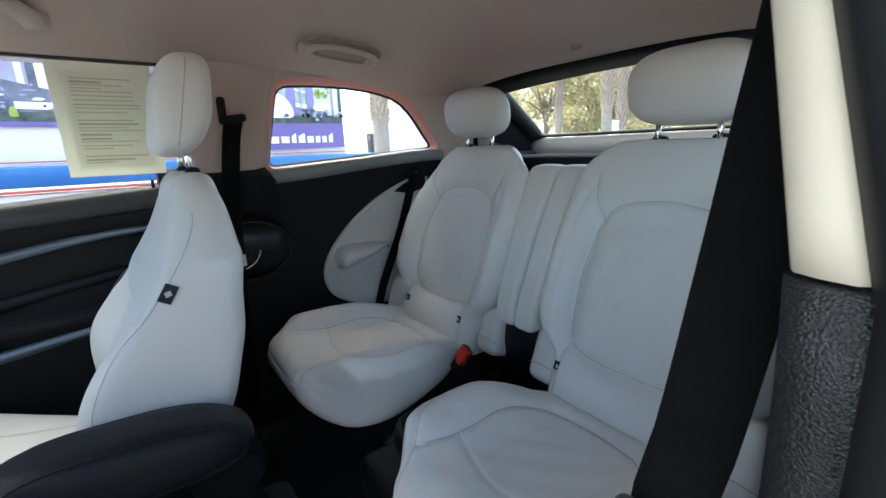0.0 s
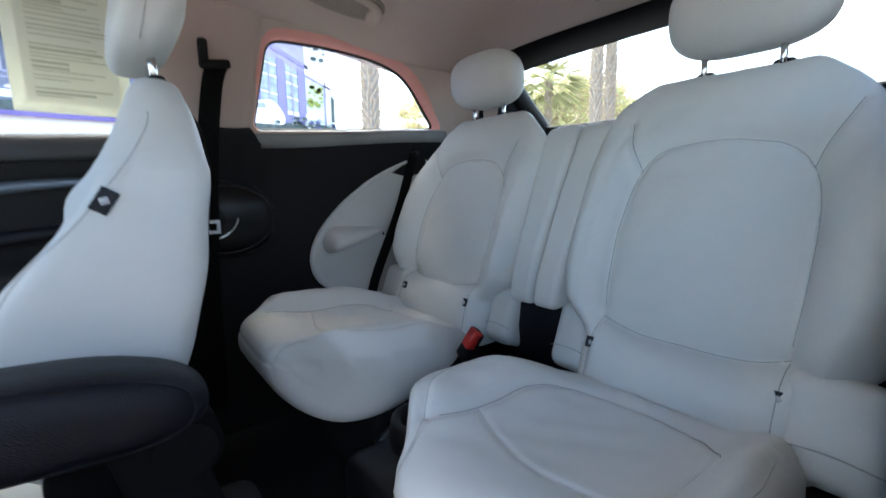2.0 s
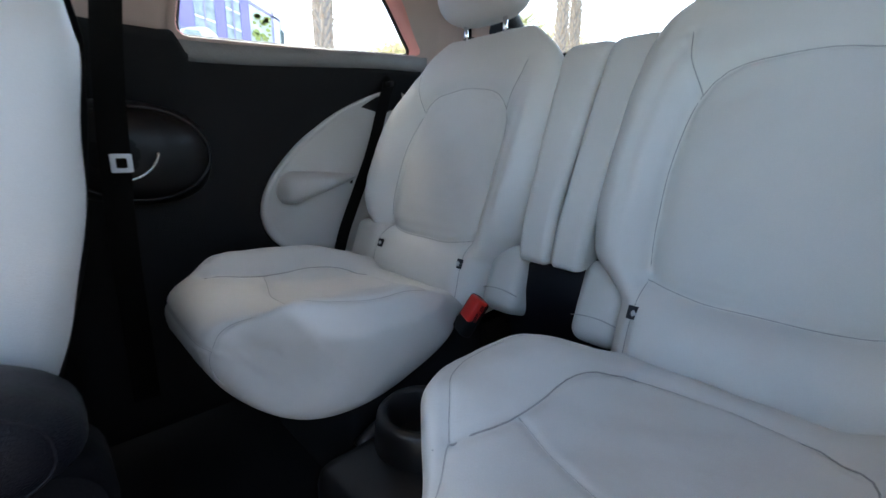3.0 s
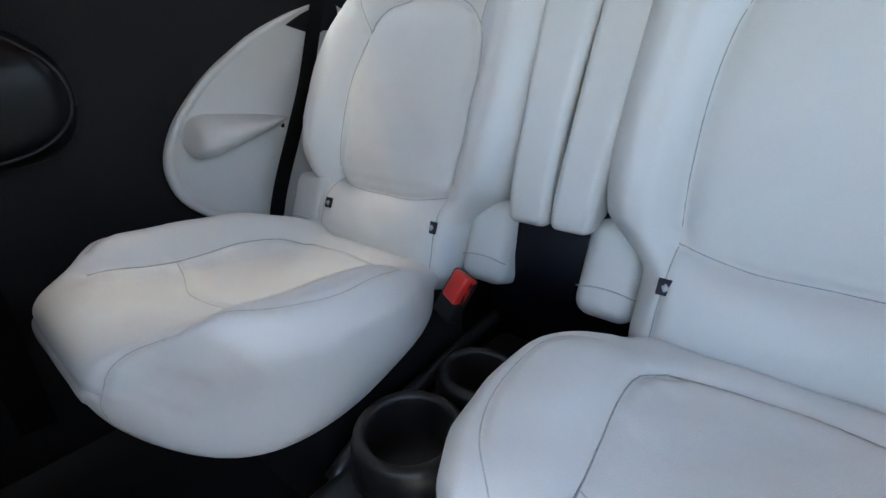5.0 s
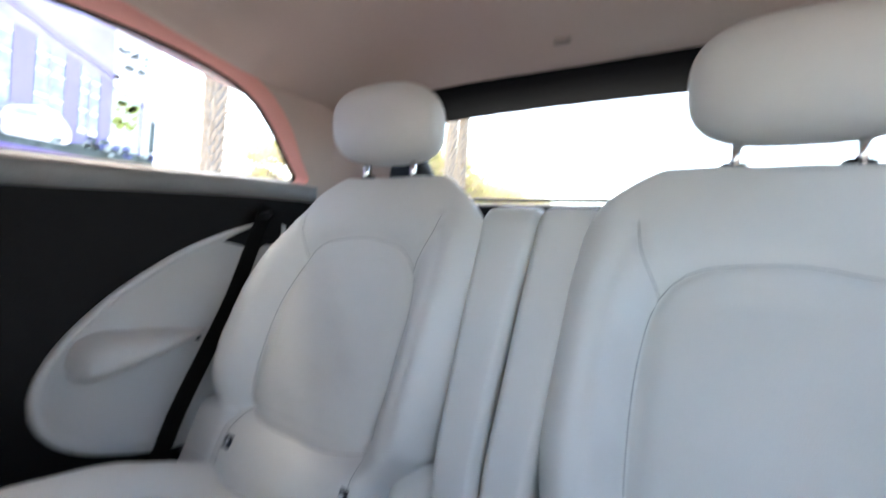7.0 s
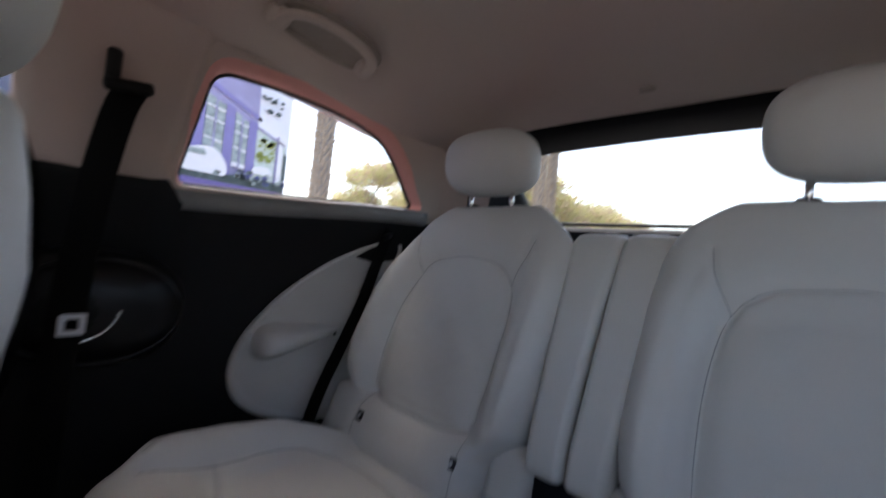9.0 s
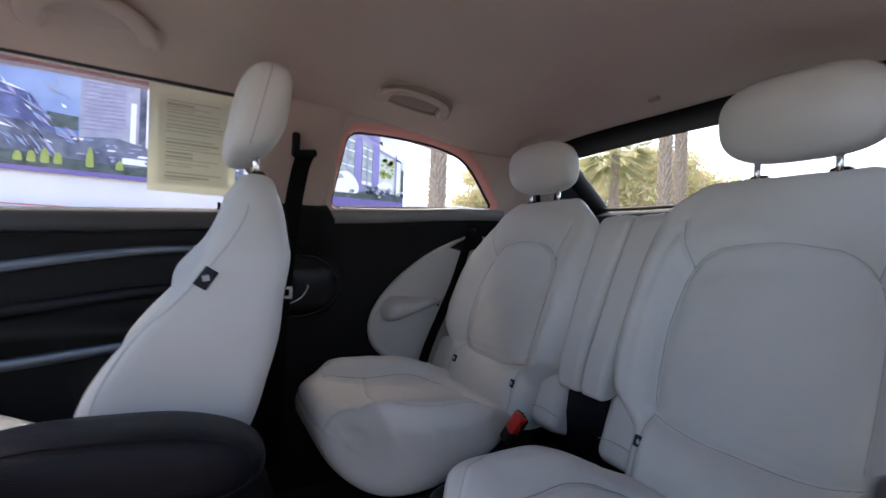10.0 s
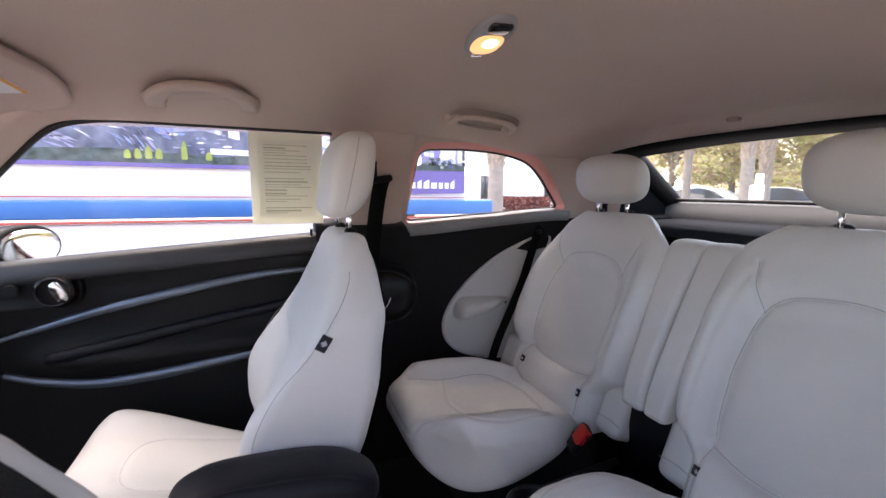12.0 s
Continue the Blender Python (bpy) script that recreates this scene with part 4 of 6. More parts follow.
tagged(buckle(-0.073, 0.676, 0.640, -24), group="rear belt buckles")
tagged(buckle(0.090, 0.735, 0.530, 30), group="rear belt buckles")

# console between the rear seats, with a cup holder
console = thing("rear_console", "black plastic console with a cup holder between the seats", "console")
part("tray", rbox(0.19, 0.50, 0.12, 0.03, 3, Matrix.Translation((0.0, 0.60, 0.425))), CONSOLE, console, "black tray")
for x, y, r in ((-0.022, 0.505, 0.056), (-0.016, 0.648, 0.046)):
    turns = np.linspace(0, 2 * math.pi, 48, endpoint=False)
    cup = [[(x + q * math.cos(a), y + q * math.sin(a), z) for a in turns] for q, z in ((r + 0.020, 0.43), (r + 0.017, 0.515), (r + 0.014, 0.533), (r + 0.008, 0.540), (r + 0.001, 0.540), (r - 0.003, 0.534), (r - 0.006, 0.50), (r - 0.014, 0.470), (r - 0.018, 0.468))]
    part("cup_holder", loft("cup_holder", cup), CONSOLE, console, "round black cup holder")
for x in (-0.098, 0.098):
    part("side_rail", tube(resample([(x * 0.9, 0.43, 0.470), (x * 0.92, 0.48, 0.490), (x * 0.92, 0.60, 0.505), (x * 0.92, 0.74, 0.515), (x * 0.92, 0.82, 0.52)], 24), 0.011, 8), CONSOLE, console, "raised black edge of the console")


def front_seat(at, label, folded):
    seat = thing("car_seat", label, "car seat", at, "front seats")
    xc, turn = -0.32, (Matrix.Translation((0, 0.085, 0.64)) @ pose(0, 0, 0, 44) @ Matrix.Translation((0, -0.085, -0.64))) if folded else Matrix()
    prof = [(0.0, 0.585), (-0.06, 0.60), (-0.112, 0.66), (-0.124, 0.725), (-0.112, 0.80), (-0.079, 0.868), (-0.047, 0.925), (-0.018, 0.97), (0.014, 1.01), (0.044, 1.05), (0.062, 1.085), (0.072, 1.115), (0.082, 1.145), (0.102, 1.165), (0.140, 1.166), (0.160, 1.146), (0.169, 1.09), (0.171, 1.03), (0.164, 0.96), (0.146, 0.83), (0.107, 0.70), (0.07, 0.61), (0.03, 0.585)]
    mid = lambda z: (float(np.interp(z, (0.60, 0.72, 0.80, 0.88, 0.95, 1.02, 1.08, 1.14), (0.020, 0.015, 0.024, 0.030, 0.045, 0.075, 0.105, 0.121))), min(max(z, 0.64), 1.128))
    core = lambda y, z: mid(z)
    track = resample(prof, 200)
    w = [(i / 199, float(np.interp(z, (0.58, 0.75, 0.9, 0.99, 1.05, 1.11, 1.16, 1.185), (0.235, 0.258, 0.262, 0.258, 0.238, 0.195, 0.155, 0.140)))) for i, (_, z) in enumerate(track)]

    def relief(u, s, p):
        face = np.where(s < 0.45, 1.0, 0.0)
        return -0.05 * face * np.exp(-(u / 0.16) ** 4) * step(0.6, 0.75, p[..., 1]) * (1 - step(0.88, 1.0, p[..., 1])) - 0.034 * face * (np.abs(u) / 0.22) ** 2 * np.exp(-((p[..., 1] - 0.955) / 0.075) ** 2) + 0.0012 * np.sin(p[..., 1] * 47 + u * 19)

    sides = lambda y, z, side=1: float(np.interp(z, (0.58, 0.75, 0.9, 0.99, 1.05, 1.11, 1.16, 1.185), (0.237, 0.260, 0.264, 0.260, 0.240, 0.197, 0.152, 0.150)))
    pad = Pad(prof, core, w, w, xc, 0.045, 220, 90, relief, close=True, girth=sides)
    me = relaxed(pad.mesh("backrest"), lambda v: v.z > 1.02 and abs(v.x - xc) > 0.10, 120, 2)
    me.transform(turn)
    b = part("backrest", me, LEATHER, seat, "light grey leather backrest")
    # seam along the inner side, with a woven tag on it
    for k in (-1, 1):
        line = resample([(0.100, 1.10), (0.096, 1.08), (0.072, 1.035), (0.036, 0.984), (0.003, 0.942), (-0.040, 0.899), (-0.072, 0.848), (-0.092, 0.793), (-0.095, 0.72)], 40)
        me = tube([(xc + k * (sides(y, z) - 0.0002), y, z) for y, z in line], 0.0009, 6)
        me.transform(turn)
        part("stitching", me, THREAD, b)
    rear = [[(xc + u * f, y + 0.006, z) for u in np.linspace(-0.185, 0.185, 12)] for y, z, f in [(0.152, 1.145, 0.5), (0.168, 1.09, 0.80), (0.172, 1.03, 0.97), (0.165, 0.96, 1.0), (0.147, 0.83, 1.02), (0.108, 0.70, 1.02), (0.072, 0.62, 1.0)]]
    me = loft("back_cover", rear, False, False)
    me.transform(turn)
    part("back_cover", me, BLACK, seat, "black back cover with a pale rim")
    if not folded:
        tag = part("label_tag", rbox(0.003, 0.021, 0.032, 0.001, 2, Matrix.Translation((xc + 0.2635, 0.040, 0.978)) @ pose(0, 0, 0, -32, 0, 0)), TAGCLOTH, seat, "small woven dark tag in the seam")
        part("emblem", rbox(0.001, 0.010, 0.009, 0, 1, Matrix.Translation((xc + 0.2652, 0.040, 0.978)) @ pose(0, 0, 0, 13, 0, 0)), TAGPRINT, tag, "pale woven shape")
    # headrest
    hp = [(0.128 + 0.052 * math.copysign(abs(math.sin(t)) ** 0.7, math.sin(t)) - 0.020 * math.cos(t) - 0.010 * max(math.cos(t), 0), 1.297 - 0.098 * math.copysign(abs(math.cos(t)) ** 0.7, math.cos(t))) for t in np.linspace(0, 2 * math.pi, 56, endpoint=False)]
    me = cushioned("headrest", hp, (0.128, 1.297), 0.139, 4.5, xc)
    me.transform(turn)
    h = part("headrest", me, LEATHER, seat, "light grey leather headrest")
    for k in (-1, 1):
        rim = [(xc + k * (0.139 * (1 - abs(0.78 * (1 - 2 * f)) ** 4.5) ** (1 / 4.5) + 0.0004), 0.126 + 0.014 * (1 - 2 * f) - 0.006 * f, 1.297 + 0.078 * (1 - 2 * f)) for f in np.linspace(0, 1, 12)]
        me = tube(rim, 0.0010, 6)
        me.transform(turn)
        part("stitching", me, THREAD, h)
        me = tube([(xc + k * 0.075, 0.128, 1.13), (xc + k * 0.075, 0.118, 1.25)], 0.0065, 10)
        me.transform(turn)
        part("post", me, CHROME, h, "chromed headrest post")
        me = blob(0.018, 0.014, 0.010, 2.6, 10, 16, Matrix.Translation((xc + k * 0.075, 0.127, 1.168)))
        me.transform(turn)
        part("post_collar", me, BLACK, h, "black post collar")
    # cushion
    prof = [(0.06, 0.58), (0.0, 0.580), (-0.10, 0.596), (-0.22, 0.624), (-0.34, 0.650), (-0.42, 0.658), (-0.47, 0.65), (-0.495, 0.62), (-0.49, 0.57), (-0.45, 0.52), (-0.3, 0.49), (0.0, 0.48)]
    core = [(0.03, 0.545), (-0.02, 0.55), (-0.1, 0.555), (-0.2, 0.56), (-0.3, 0.565), (-0.36, 0.57), (-0.39, 0.57), (-0.40, 0.565), (-0.39, 0.555), (-0.36, 0.55), (-0.25, 0.54), (0.0, 0.54)]
    w = [(0, 0.22), (0.15, 0.25), (0.4, 0.25), (0.55, 0.235), (0.7, 0.235), (1, 0.23)]
    narrow = [(0, 0.13), (0.15, 0.16), (0.4, 0.25), (0.55, 0.235), (0.7, 0.235), (1, 0.23)]
    pad = Pad(prof, core, narrow, w, xc - 0.02, 0.05, 140, 80, lambda u, s, p: np.where(s < 0.5, 0.05 * step(0.09, 0.20, np.abs(u)) * step(-0.50, -0.38, p[..., 0]) * (1 - step(-0.43, -0.15, p[..., 0])), 0))
    s = lambda y: pad.where(0, y, 0.0, 0.52)
    q = pad.seam([(-0.10, s(-0.02)), (-0.10, s(-0.2)), (-0.09, s(-0.34)), (0, s(-0.37)), (0.09, s(-0.34)), (0.10, s(-0.2)), (0.10, s(-0.02))], 0.004, 0.007)
    c = part("cushion", pad.mesh("cushion"), LEATHER, seat, "light leather seat cushion")
    part("stitching", pad.thread(q), THREAD, c)
    part("base", rbox(0.40, 0.48, 0.22, 0.02, 3, Matrix.Translation((xc, -0.20, 0.39))), BLACK, seat, "black seat base")
    part("side_shield", rbox(0.03, 0.34, 0.09, 0.012, 3, Matrix.Translation((xc + 0.225, -0.08, 0.520))), BLACK, seat, "black side shield")
    part("recliner_cover", rbox(0.03, 0.16, 0.10, 0.012, 3, Matrix.Translation((xc + 0.238, 0.022, 0.580))), MATTE, seat, "black cover over the recliner")
    part("lever", tube(resample([(xc + 0.235, -0.05, 0.585), (xc + 0.245, -0.075, 0.602), (xc + 0.247, -0.095, 0.604)], 10), 0.007, 10), BLACK, seat, "small black release lever")
    return seat


front_seat(Matrix(), "light grey leather front passenger seat with a tag", False)
front_seat(Matrix.Translation((0.02, -0.240, 0.026)) @ Matrix.Diagonal((-1, 1, 1, 1)), "driver seat tipped forward, black cover with pale rim", True)

# front centre armrest on its stalk, and the rails of the centre console
arm = thing("armrest_console", "black leatherette armrest box between the front seats", "console")
outline = [(-0.045 + 0.170 * math.copysign(abs(math.sin(t)) ** 0.75, math.sin(t)), 0.742 - 0.054 * math.copysign(abs(math.cos(t)) ** 0.8, math.cos(t)) - 0.02 * math.sin(t)) for t in np.linspace(0, 2 * math.pi, 64, endpoint=False)]
l = part("lid", cushioned("lid", outline, (-0.045, 0.742), 0.064, 3.2, 0.0, 41), NAVY, arm, "padded black lid")
for k in (-1, 1):
    part("stitching", tube([(k * (0.064 * (1 - 0.88 ** 3.2) ** (1 / 3.2) + 0.0006), -0.045 + (y + 0.045) * 0.88, 0.742 + (z - 0.742) * 0.88) for y, z in outline], 0.0014, 6, True), NAVY, l)
part("stalk", rbox(0.07, 0.09, 0.26, 0.02, 3, Matrix.Translation((0.0, 0.08, 0.585)) @ pose(0, 0, 0, 14)), MATTE, arm, "black hinge stalk")
part("hinge", disc(0.045, 0.085, 28, 0.008, Matrix.Translation((0.0, 0.09, 0.665)) @ pose(0, 0, 0, 0, 90, 0)), MATTE, arm, "round hinge")
tunnel = thing("centre_console", "black centre console with two bright metal rails", "console")
part("tray", rbox(0.20, 0.95, 0.20, 0.03, 3, Matrix.Translation((0.0, -0.28, 0.42))), BLACK, tunnel)
for x in (-0.05, 0.02):
    part("rail_bed", rbox(0.030, 0.80, 0.040, 0.006, 2, Matrix.Translation((x, -0.30, 0.540))), PIANO, tunnel, "gloss black bed of the rail")
    for d in (-0.011, 0.011):
        part("rail", tube([(x + d, -0.70, 0.562), (x + d, 0.10, 0.562)], 0.0050, 12), RAILSTEEL, tunnel, "bright metal rail")
handle = thing("handbrake", "black leather handbrake lever with a boot", "handbrake")
lever = [(-0.058, -0.062, 0.520), (-0.052, -0.080, 0.572), (-0.038, -0.108, 0.616), (-0.018, -0.145, 0.658), (-0.002, -0.19, 0.693), (0.0, -0.25, 0.727), (0.0, -0.268, 0.737)]
part("grip", tube(resample(lever, 24), np.concatenate([np.linspace(0.016, 0.021, 12), np.linspace(0.021, 0.024, 10), [0.019, 0.010]]), 16), NAVY, handle, "black leather grip")
part("button", disc(0.008, 0.014, 20, 0.003, Matrix.Translation((0.0, -0.274, 0.741)) @ pose(0, 0, 0, 60, 0, 0)), PIANO, handle, "black release button")
part("boot", blob(0.018, 0.034, 0.024, 2.4, at=Matrix.Translation((-0.078, -0.062, 0.530))), NAVY, handle, "creased black boot")


# ---- belts ----
def belt(name, path, across, label, tongue=None, n=50, width=0.047):
    t = thing(name, label, "seat belt", group="seat belts")
    q = resample(path, n)
    w = resample(across, n)
    part("webbing", ribbon(q, w, width, 0.0016), WEB, t)
    return t


driver_belt = belt("seat_belt", [(0.690, 0.305, 1.42), (0.686, 0.299, 1.30), (0.677, 0.292, 1.20), (0.667, 0.286, 1.10), (0.658, 0.278, 1.01), (0.652, 0.268, 0.965), (0.648, 0.270, 0.92), (0.64, 0.28, 0.70), (0.635, 0.30, 0.35)], [(0.96, 0.28, 0)] * 5 + [(0.97, 0.22, 0)] * 2 + [(0.9, 0.4, 0)] * 2, "black webbing belt hanging on the driver belt pillar")
tongue = part("tongue", rbox(0.066, 0.016, 0.018, 0.007, 3, pose(0.655, 0.256, 0.950, -12, 4, 12)), TONGUE, driver_belt, "grey plastic belt tongue")
slab = rounded([(-0.013, -0.034), (0.013, -0.034), (0.024, 0.002), (-0.024, 0.002)], 0.005, 5)
slot = rounded([(-0.007, -0.027), (0.007, -0.027), (0.008, -0.018), (-0.008, -0.018)], 0.003, 5)
m = pose(0.657, 0.2465, 0.948, -12, 4, 12)
plate = loft("latch_plate", [[m @ Vector((q[0], d, q[1])) for q in ring] for ring, d in ((slot, 0.002), (slab, 0.002), (slab, -0.002), (slot, -0.002), (slot, 0.002))], True, False, False)
part("latch_plate", plate, DULLSTEEL, tongue, "dull steel latch plate")
part("anchor_loop", rbox(0.05, 0.02, 0.07, 0.008, 3, pose(0.700, 0.320, 1.40, 0, -20, 30)), BLACK, driver_belt, "black upper belt loop")

pass_belt = belt("seat_belt", [(-0.590, 0.290, 1.295), (-0.580, 0.275, 1.25), (-0.577, 0.258, 1.14), (-0.575, 0.245, 1.0), (-0.574, 0.238, 0.89), (-0.585, 0.232, 0.75), (-0.60, 0.23, 0.40)], [(0.1, 1, 0.05)] * 7, "black belt hanging on the passenger belt pillar")
part("anchor_loop", rbox(0.020, 0.072, 0.022, 0.008, 3, pose(-0.585, 0.285, 1.296, 8, 0, 0)), BLACK, pass_belt, "black upper belt loop")
part("adjuster", rbox(0.02, 0.022, 0.06, 0.008, 3, pose(-0.592, 0.262, 1.325)), BLACK, pass_belt)
m = pose(-0.562, 0.246, 0.897, 0, 0, 8)
slab, slot = [rounded([(-r, -r), (r, -r), (r, r), (-r, r)], 0.003, 4) for r in (0.017, 0.009)]
plate = loft("latch_plate", [[m @ Vector((d, q[0], q[1])) for q in ring] for ring, d in ((slot, 0.0015), (slab, 0.0015), (slab, -0.0015), (slot, -0.0015), (slot, 0.0015))], True, False, False)
part("latch_plate", plate, STEEL, pass_belt, "bright latch plate")
rear_belt = belt("seat_belt", [(-0.640, 0.93, 1.125), (-0.630, 0.905, 1.10), (-0.622, 0.875, 1.03), (-0.618, 0.835, 0.92), (-0.617, 0.79, 0.82), (-0.616, 0.735, 0.70), (-0.612, 0.70, 0.60)], [(0.05, 0.98, -0.15)] * 7, "black belt beside the passenger side rear seat", width=0.035)
part("guide", rbox(0.03, 0.026, 0.014, 0.005, 3, pose(-0.634, 0.908, 1.108, 20, 0, 25)), BLACK, rear_belt, "black belt guide")


# ---- grab handles, lamp, visor, sticker ----
def grab_handle(y0, y1, x, label, rimmed, reach=0.078):
    h = thing("grab_handle", label, "grab handle", group="roof grab handles")
    bow = []
    for f in np.linspace(0, 1, 34):
        y = y0 + (y1 - y0) * (0.5 - 0.5 * math.cos(math.pi * f) if rimmed else 0.35 * f + 0.65 * (0.5 - 0.5 * math.cos(math.pi * f)))
        rise = max(math.sin(math.pi * f), 0.0) ** (0.6 if rimmed else 0.75)
        xx = x + 0.012 - reach * rise
        bow.append((-xx, y, roof(xx, y) - 0.014 - 0.012 * rise))
    rings, half = [], 0.012 if rimmed else 0.0205
    for i, q in enumerate(bow):
        d = (Vector(bow[min(i + 1, 33)]) - Vector(bow[max(i - 1, 0)])).normalized()
        side = d.cross(Vector((0, 0, 1))).normalized()
        up = side.cross(d)
        ring = []
        for w in np.linspace(0, 2 * math.pi, 20, endpoint=False):
            c, s = math.cos(w), math.sin(w)
            ring.append(Vector(q) + side * half * math.copysign(abs(c) ** 0.65, c) + up * half * 0.55 * math.copysign(abs(s) ** 0.75, s))
        rings.append(ring)
    part("grip", loft("grip", rings, True, True), LINER, h, "beige plastic grip")
    for y in (y0, y1):
        part("mount", blob(0.026, 0.024, 0.014, 2.6, 12, 20, Matrix.Translation((-x, y, roof(x, y) - 0.006)) @ pose(0, 0, 0, 0, -30, 0)), LINER, h)
    oval = []
    if not rimmed:
        mid, flat = np.array((-(x - 0.045), (y0 + y1) / 2)), []
        for f, d in ((1.0, 0.001), (0.97, 0.006), (0.85, 0.008), (0.4, 0.008), (0.02, 0.008)):
            ring = [mid + np.array((0.042 * math.sin(w), 0.082 * math.copysign(abs(math.cos(w)) ** 0.7, math.cos(w)))) * f for w in np.linspace(0, 2 * math.pi, 40, endpoint=False)]
            flat.append([(q[0], q[1], roof(*q) - d) for q in ring])
        part("plate", loft("plate", flat, True, False), LINER, h, "beige plate behind the grip")
        return h
    for a in np.linspace(0, 2 * math.pi, 48, endpoint=False):
        y = (y0 + y1) / 2 + (abs(y1 - y0) / 2 + 0.012) * math.copysign(abs(math.cos(a)) ** 0.8, math.cos(a))
        xx = x - 0.016 + 0.046 * math.copysign(abs(math.sin(a)) ** 0.8, math.sin(a))
        oval.append((-xx, y, roof(xx, y) - 0.003))
    # Disc and rim carry the hollow's shade in their colour.
    mid = np.array((-(x - 0.016), (y0 + y1) / 2))
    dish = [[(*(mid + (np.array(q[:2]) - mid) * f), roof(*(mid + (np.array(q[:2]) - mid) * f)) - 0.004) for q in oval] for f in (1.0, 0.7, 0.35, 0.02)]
    part("dish", loft("dish", dish, True, False), RECESS, h, "thin disc behind the grip, coloured as a shaded hollow")
    part("rim", tube(oval, 0.006, 8, True), RECESS, h, "oval rim, darkened as a shadow groove")
    return h


grab_handle(-0.275, -0.075, 0.455, "beige folding grab handle above the passenger door", False, 0.125)
grab_handle(0.475, 0.675, 0.475, "beige folding grab handle above the quarter window", True)

lamp = thing("dome_lamp", "lit oval dome lamp on the headliner", "ceiling lamp", Matrix.Translation((0.020, 0.332, roof(0, 0.332) - 0.002)) @ pose(0, 0, 0, 0, 0, -10))
part("housing", blob(0.098, 0.036, 0.012, 2.2), PALEPLASTIC, lamp, "pale oval housing")
part("lens", blob(0.052, 0.026, 0.008, 2.4, at=Matrix.Translation((-0.012, 0, -0.0085))), LAMP, lamp, "glowing warm lens")
part("bulb", blob(0.024, 0.016, 0.007, 2.2, at=Matrix.Translation((0.006, 0, -0.0115))), BULB, lamp, "bright yellow bulb")
part("switch", blob(0.020, 0.020, 0.008, 3.0, at=Matrix.Translation((0.062, 0, -0.007))), PIANO, lamp, "dark rocker switch")
part("front_clip", rbox(0.014, 0.022, 0.008, 0.002, at=Matrix.Translation((-0.080, 0, -0.007))), CHROME, lamp)

visor = thing("sun_visor", "beige sun visor with a pale warning label", "sun visor")
flap = loop(rounded([(-0.475, -0.425), (-0.36, -0.406), (-0.10, -0.452), (-0.10, -0.585), (-0.42, -0.60), (-0.475, -0.53)], [0.05, 0.06, 0.02, 0.02, 0.04, 0.04]), 80)
visor_z = lambda x, y: roof(x, y) + 0.03 * (y + 0.4)
rings = [[(x, y, visor_z(x, y) - d - 0.010) for x, y in (np.array((-0.30, -0.49)) + (flap - np.array((-0.30, -0.49))) * f)] for f, d in ((0.94, 0.0), (0.985, 0.003), (1.0, 0.010), (0.99, 0.017), (0.96, 0.021), (0.90, 0.022), (0.3, 0.022))]
part("flap", loft("flap", rings), LINER, visor)
for name, y0, y1, lift, mat, label in (("warning_label", -0.512, -0.466, 0.0335, LABELWHITE, "white label with an orange band"), ("orange_band", -0.476, -0.466, 0.0345, LABELORANGE, "orange band"), ("print_bar", -0.500, -0.487, 0.0345, INK, "grey print")):
    x0, x1 = (-0.375, -0.165) if name != "print_bar" else (-0.335, -0.295)
    part(name, mesh(name, [(x, y - 0.13 * (x + 0.375), visor_z(x, y) - lift) for y in (y0, y1) for x in np.linspace(x0, x1, 8)], grid_faces(2, 8), False), mat, visor, label)

sticker = thing("window_sticker", "cream paper buyer notice taped to the passenger window", "paper notice")
sx = lambda z: -0.648 + 0.036 * (z - 1.158) / 0.267


def sheet(name, y0, y1, z0, z1, off, mat, parent, label=""):
    return part(name, mesh(name, [(sx(z) + off, y, z) for z in (z0, z1) for y in (y0, y1)], [(0, 1, 3, 2)], False), mat, parent, label)


paper = part("paper", mesh("paper", [(sx(z) + o, y, z) for o in (0.0, 0.0008) for z in np.linspace(1.158, 1.425, 6) for y in (-0.090, 0.112)], [(2 * i, 2 * i + 1, 2 * i + 3, 2 * i + 2) for i in range(5)] + [(12 + 2 * i, 14 + 2 * i, 15 + 2 * i, 13 + 2 * i) for i in range(5)], False), PAPER_EDGE, sticker, "pale yellow margin")
sheet("printed_area", -0.068, 0.092, 1.178, 1.405, 0.0022, PAPER, sticker, "cream printed area")
random.seed(4)
z = 1.39
while z > 1.19:
    wide = random.choice((0.10, 0.12, 0.13, 0.06, 0.11))
    tall = random.choice((0.0022, 0.003, 0.0022, 0.005))
    sheet("print_bar", -0.052, -0.052 + wide, z - tall, z, 0.0034, INK, sticker)
    z -= random.choice((0.007, 0.008, 0.010, 0.018))

# dash top, steering column side and door mirror
dash = thing("dashboard", "black dashboard with a round vent", "dashboard")
part("top", blob(0.64, 0.22, 0.12, 3.0, at=Matrix.Translation((0, -1.02, 0.93)), rows=24, cols=48), BLACK, dash)
part("lower", rbox(1.26, 0.30, 0.5, 0.05, 3, Matrix.Translation((0, -1.08, 0.65))), BLACK, dash)
vent = part("vent", disc(0.045, 0.03, 32, 0.004, Matrix.Translation((-0.585, -0.765, 0.985)) @ pose(0, 0, 0, 90, 0, 0)), BLACK, dash, "round black vent")
part("vent_ring", tube([(-0.585 + 0.043 * math.cos(a), -0.748, 0.985 + 0.043 * math.sin(a)) for a in np.linspace(0, 2 * math.pi, 30, endpoint=False)], 0.003, 6, True), PIANO, vent)
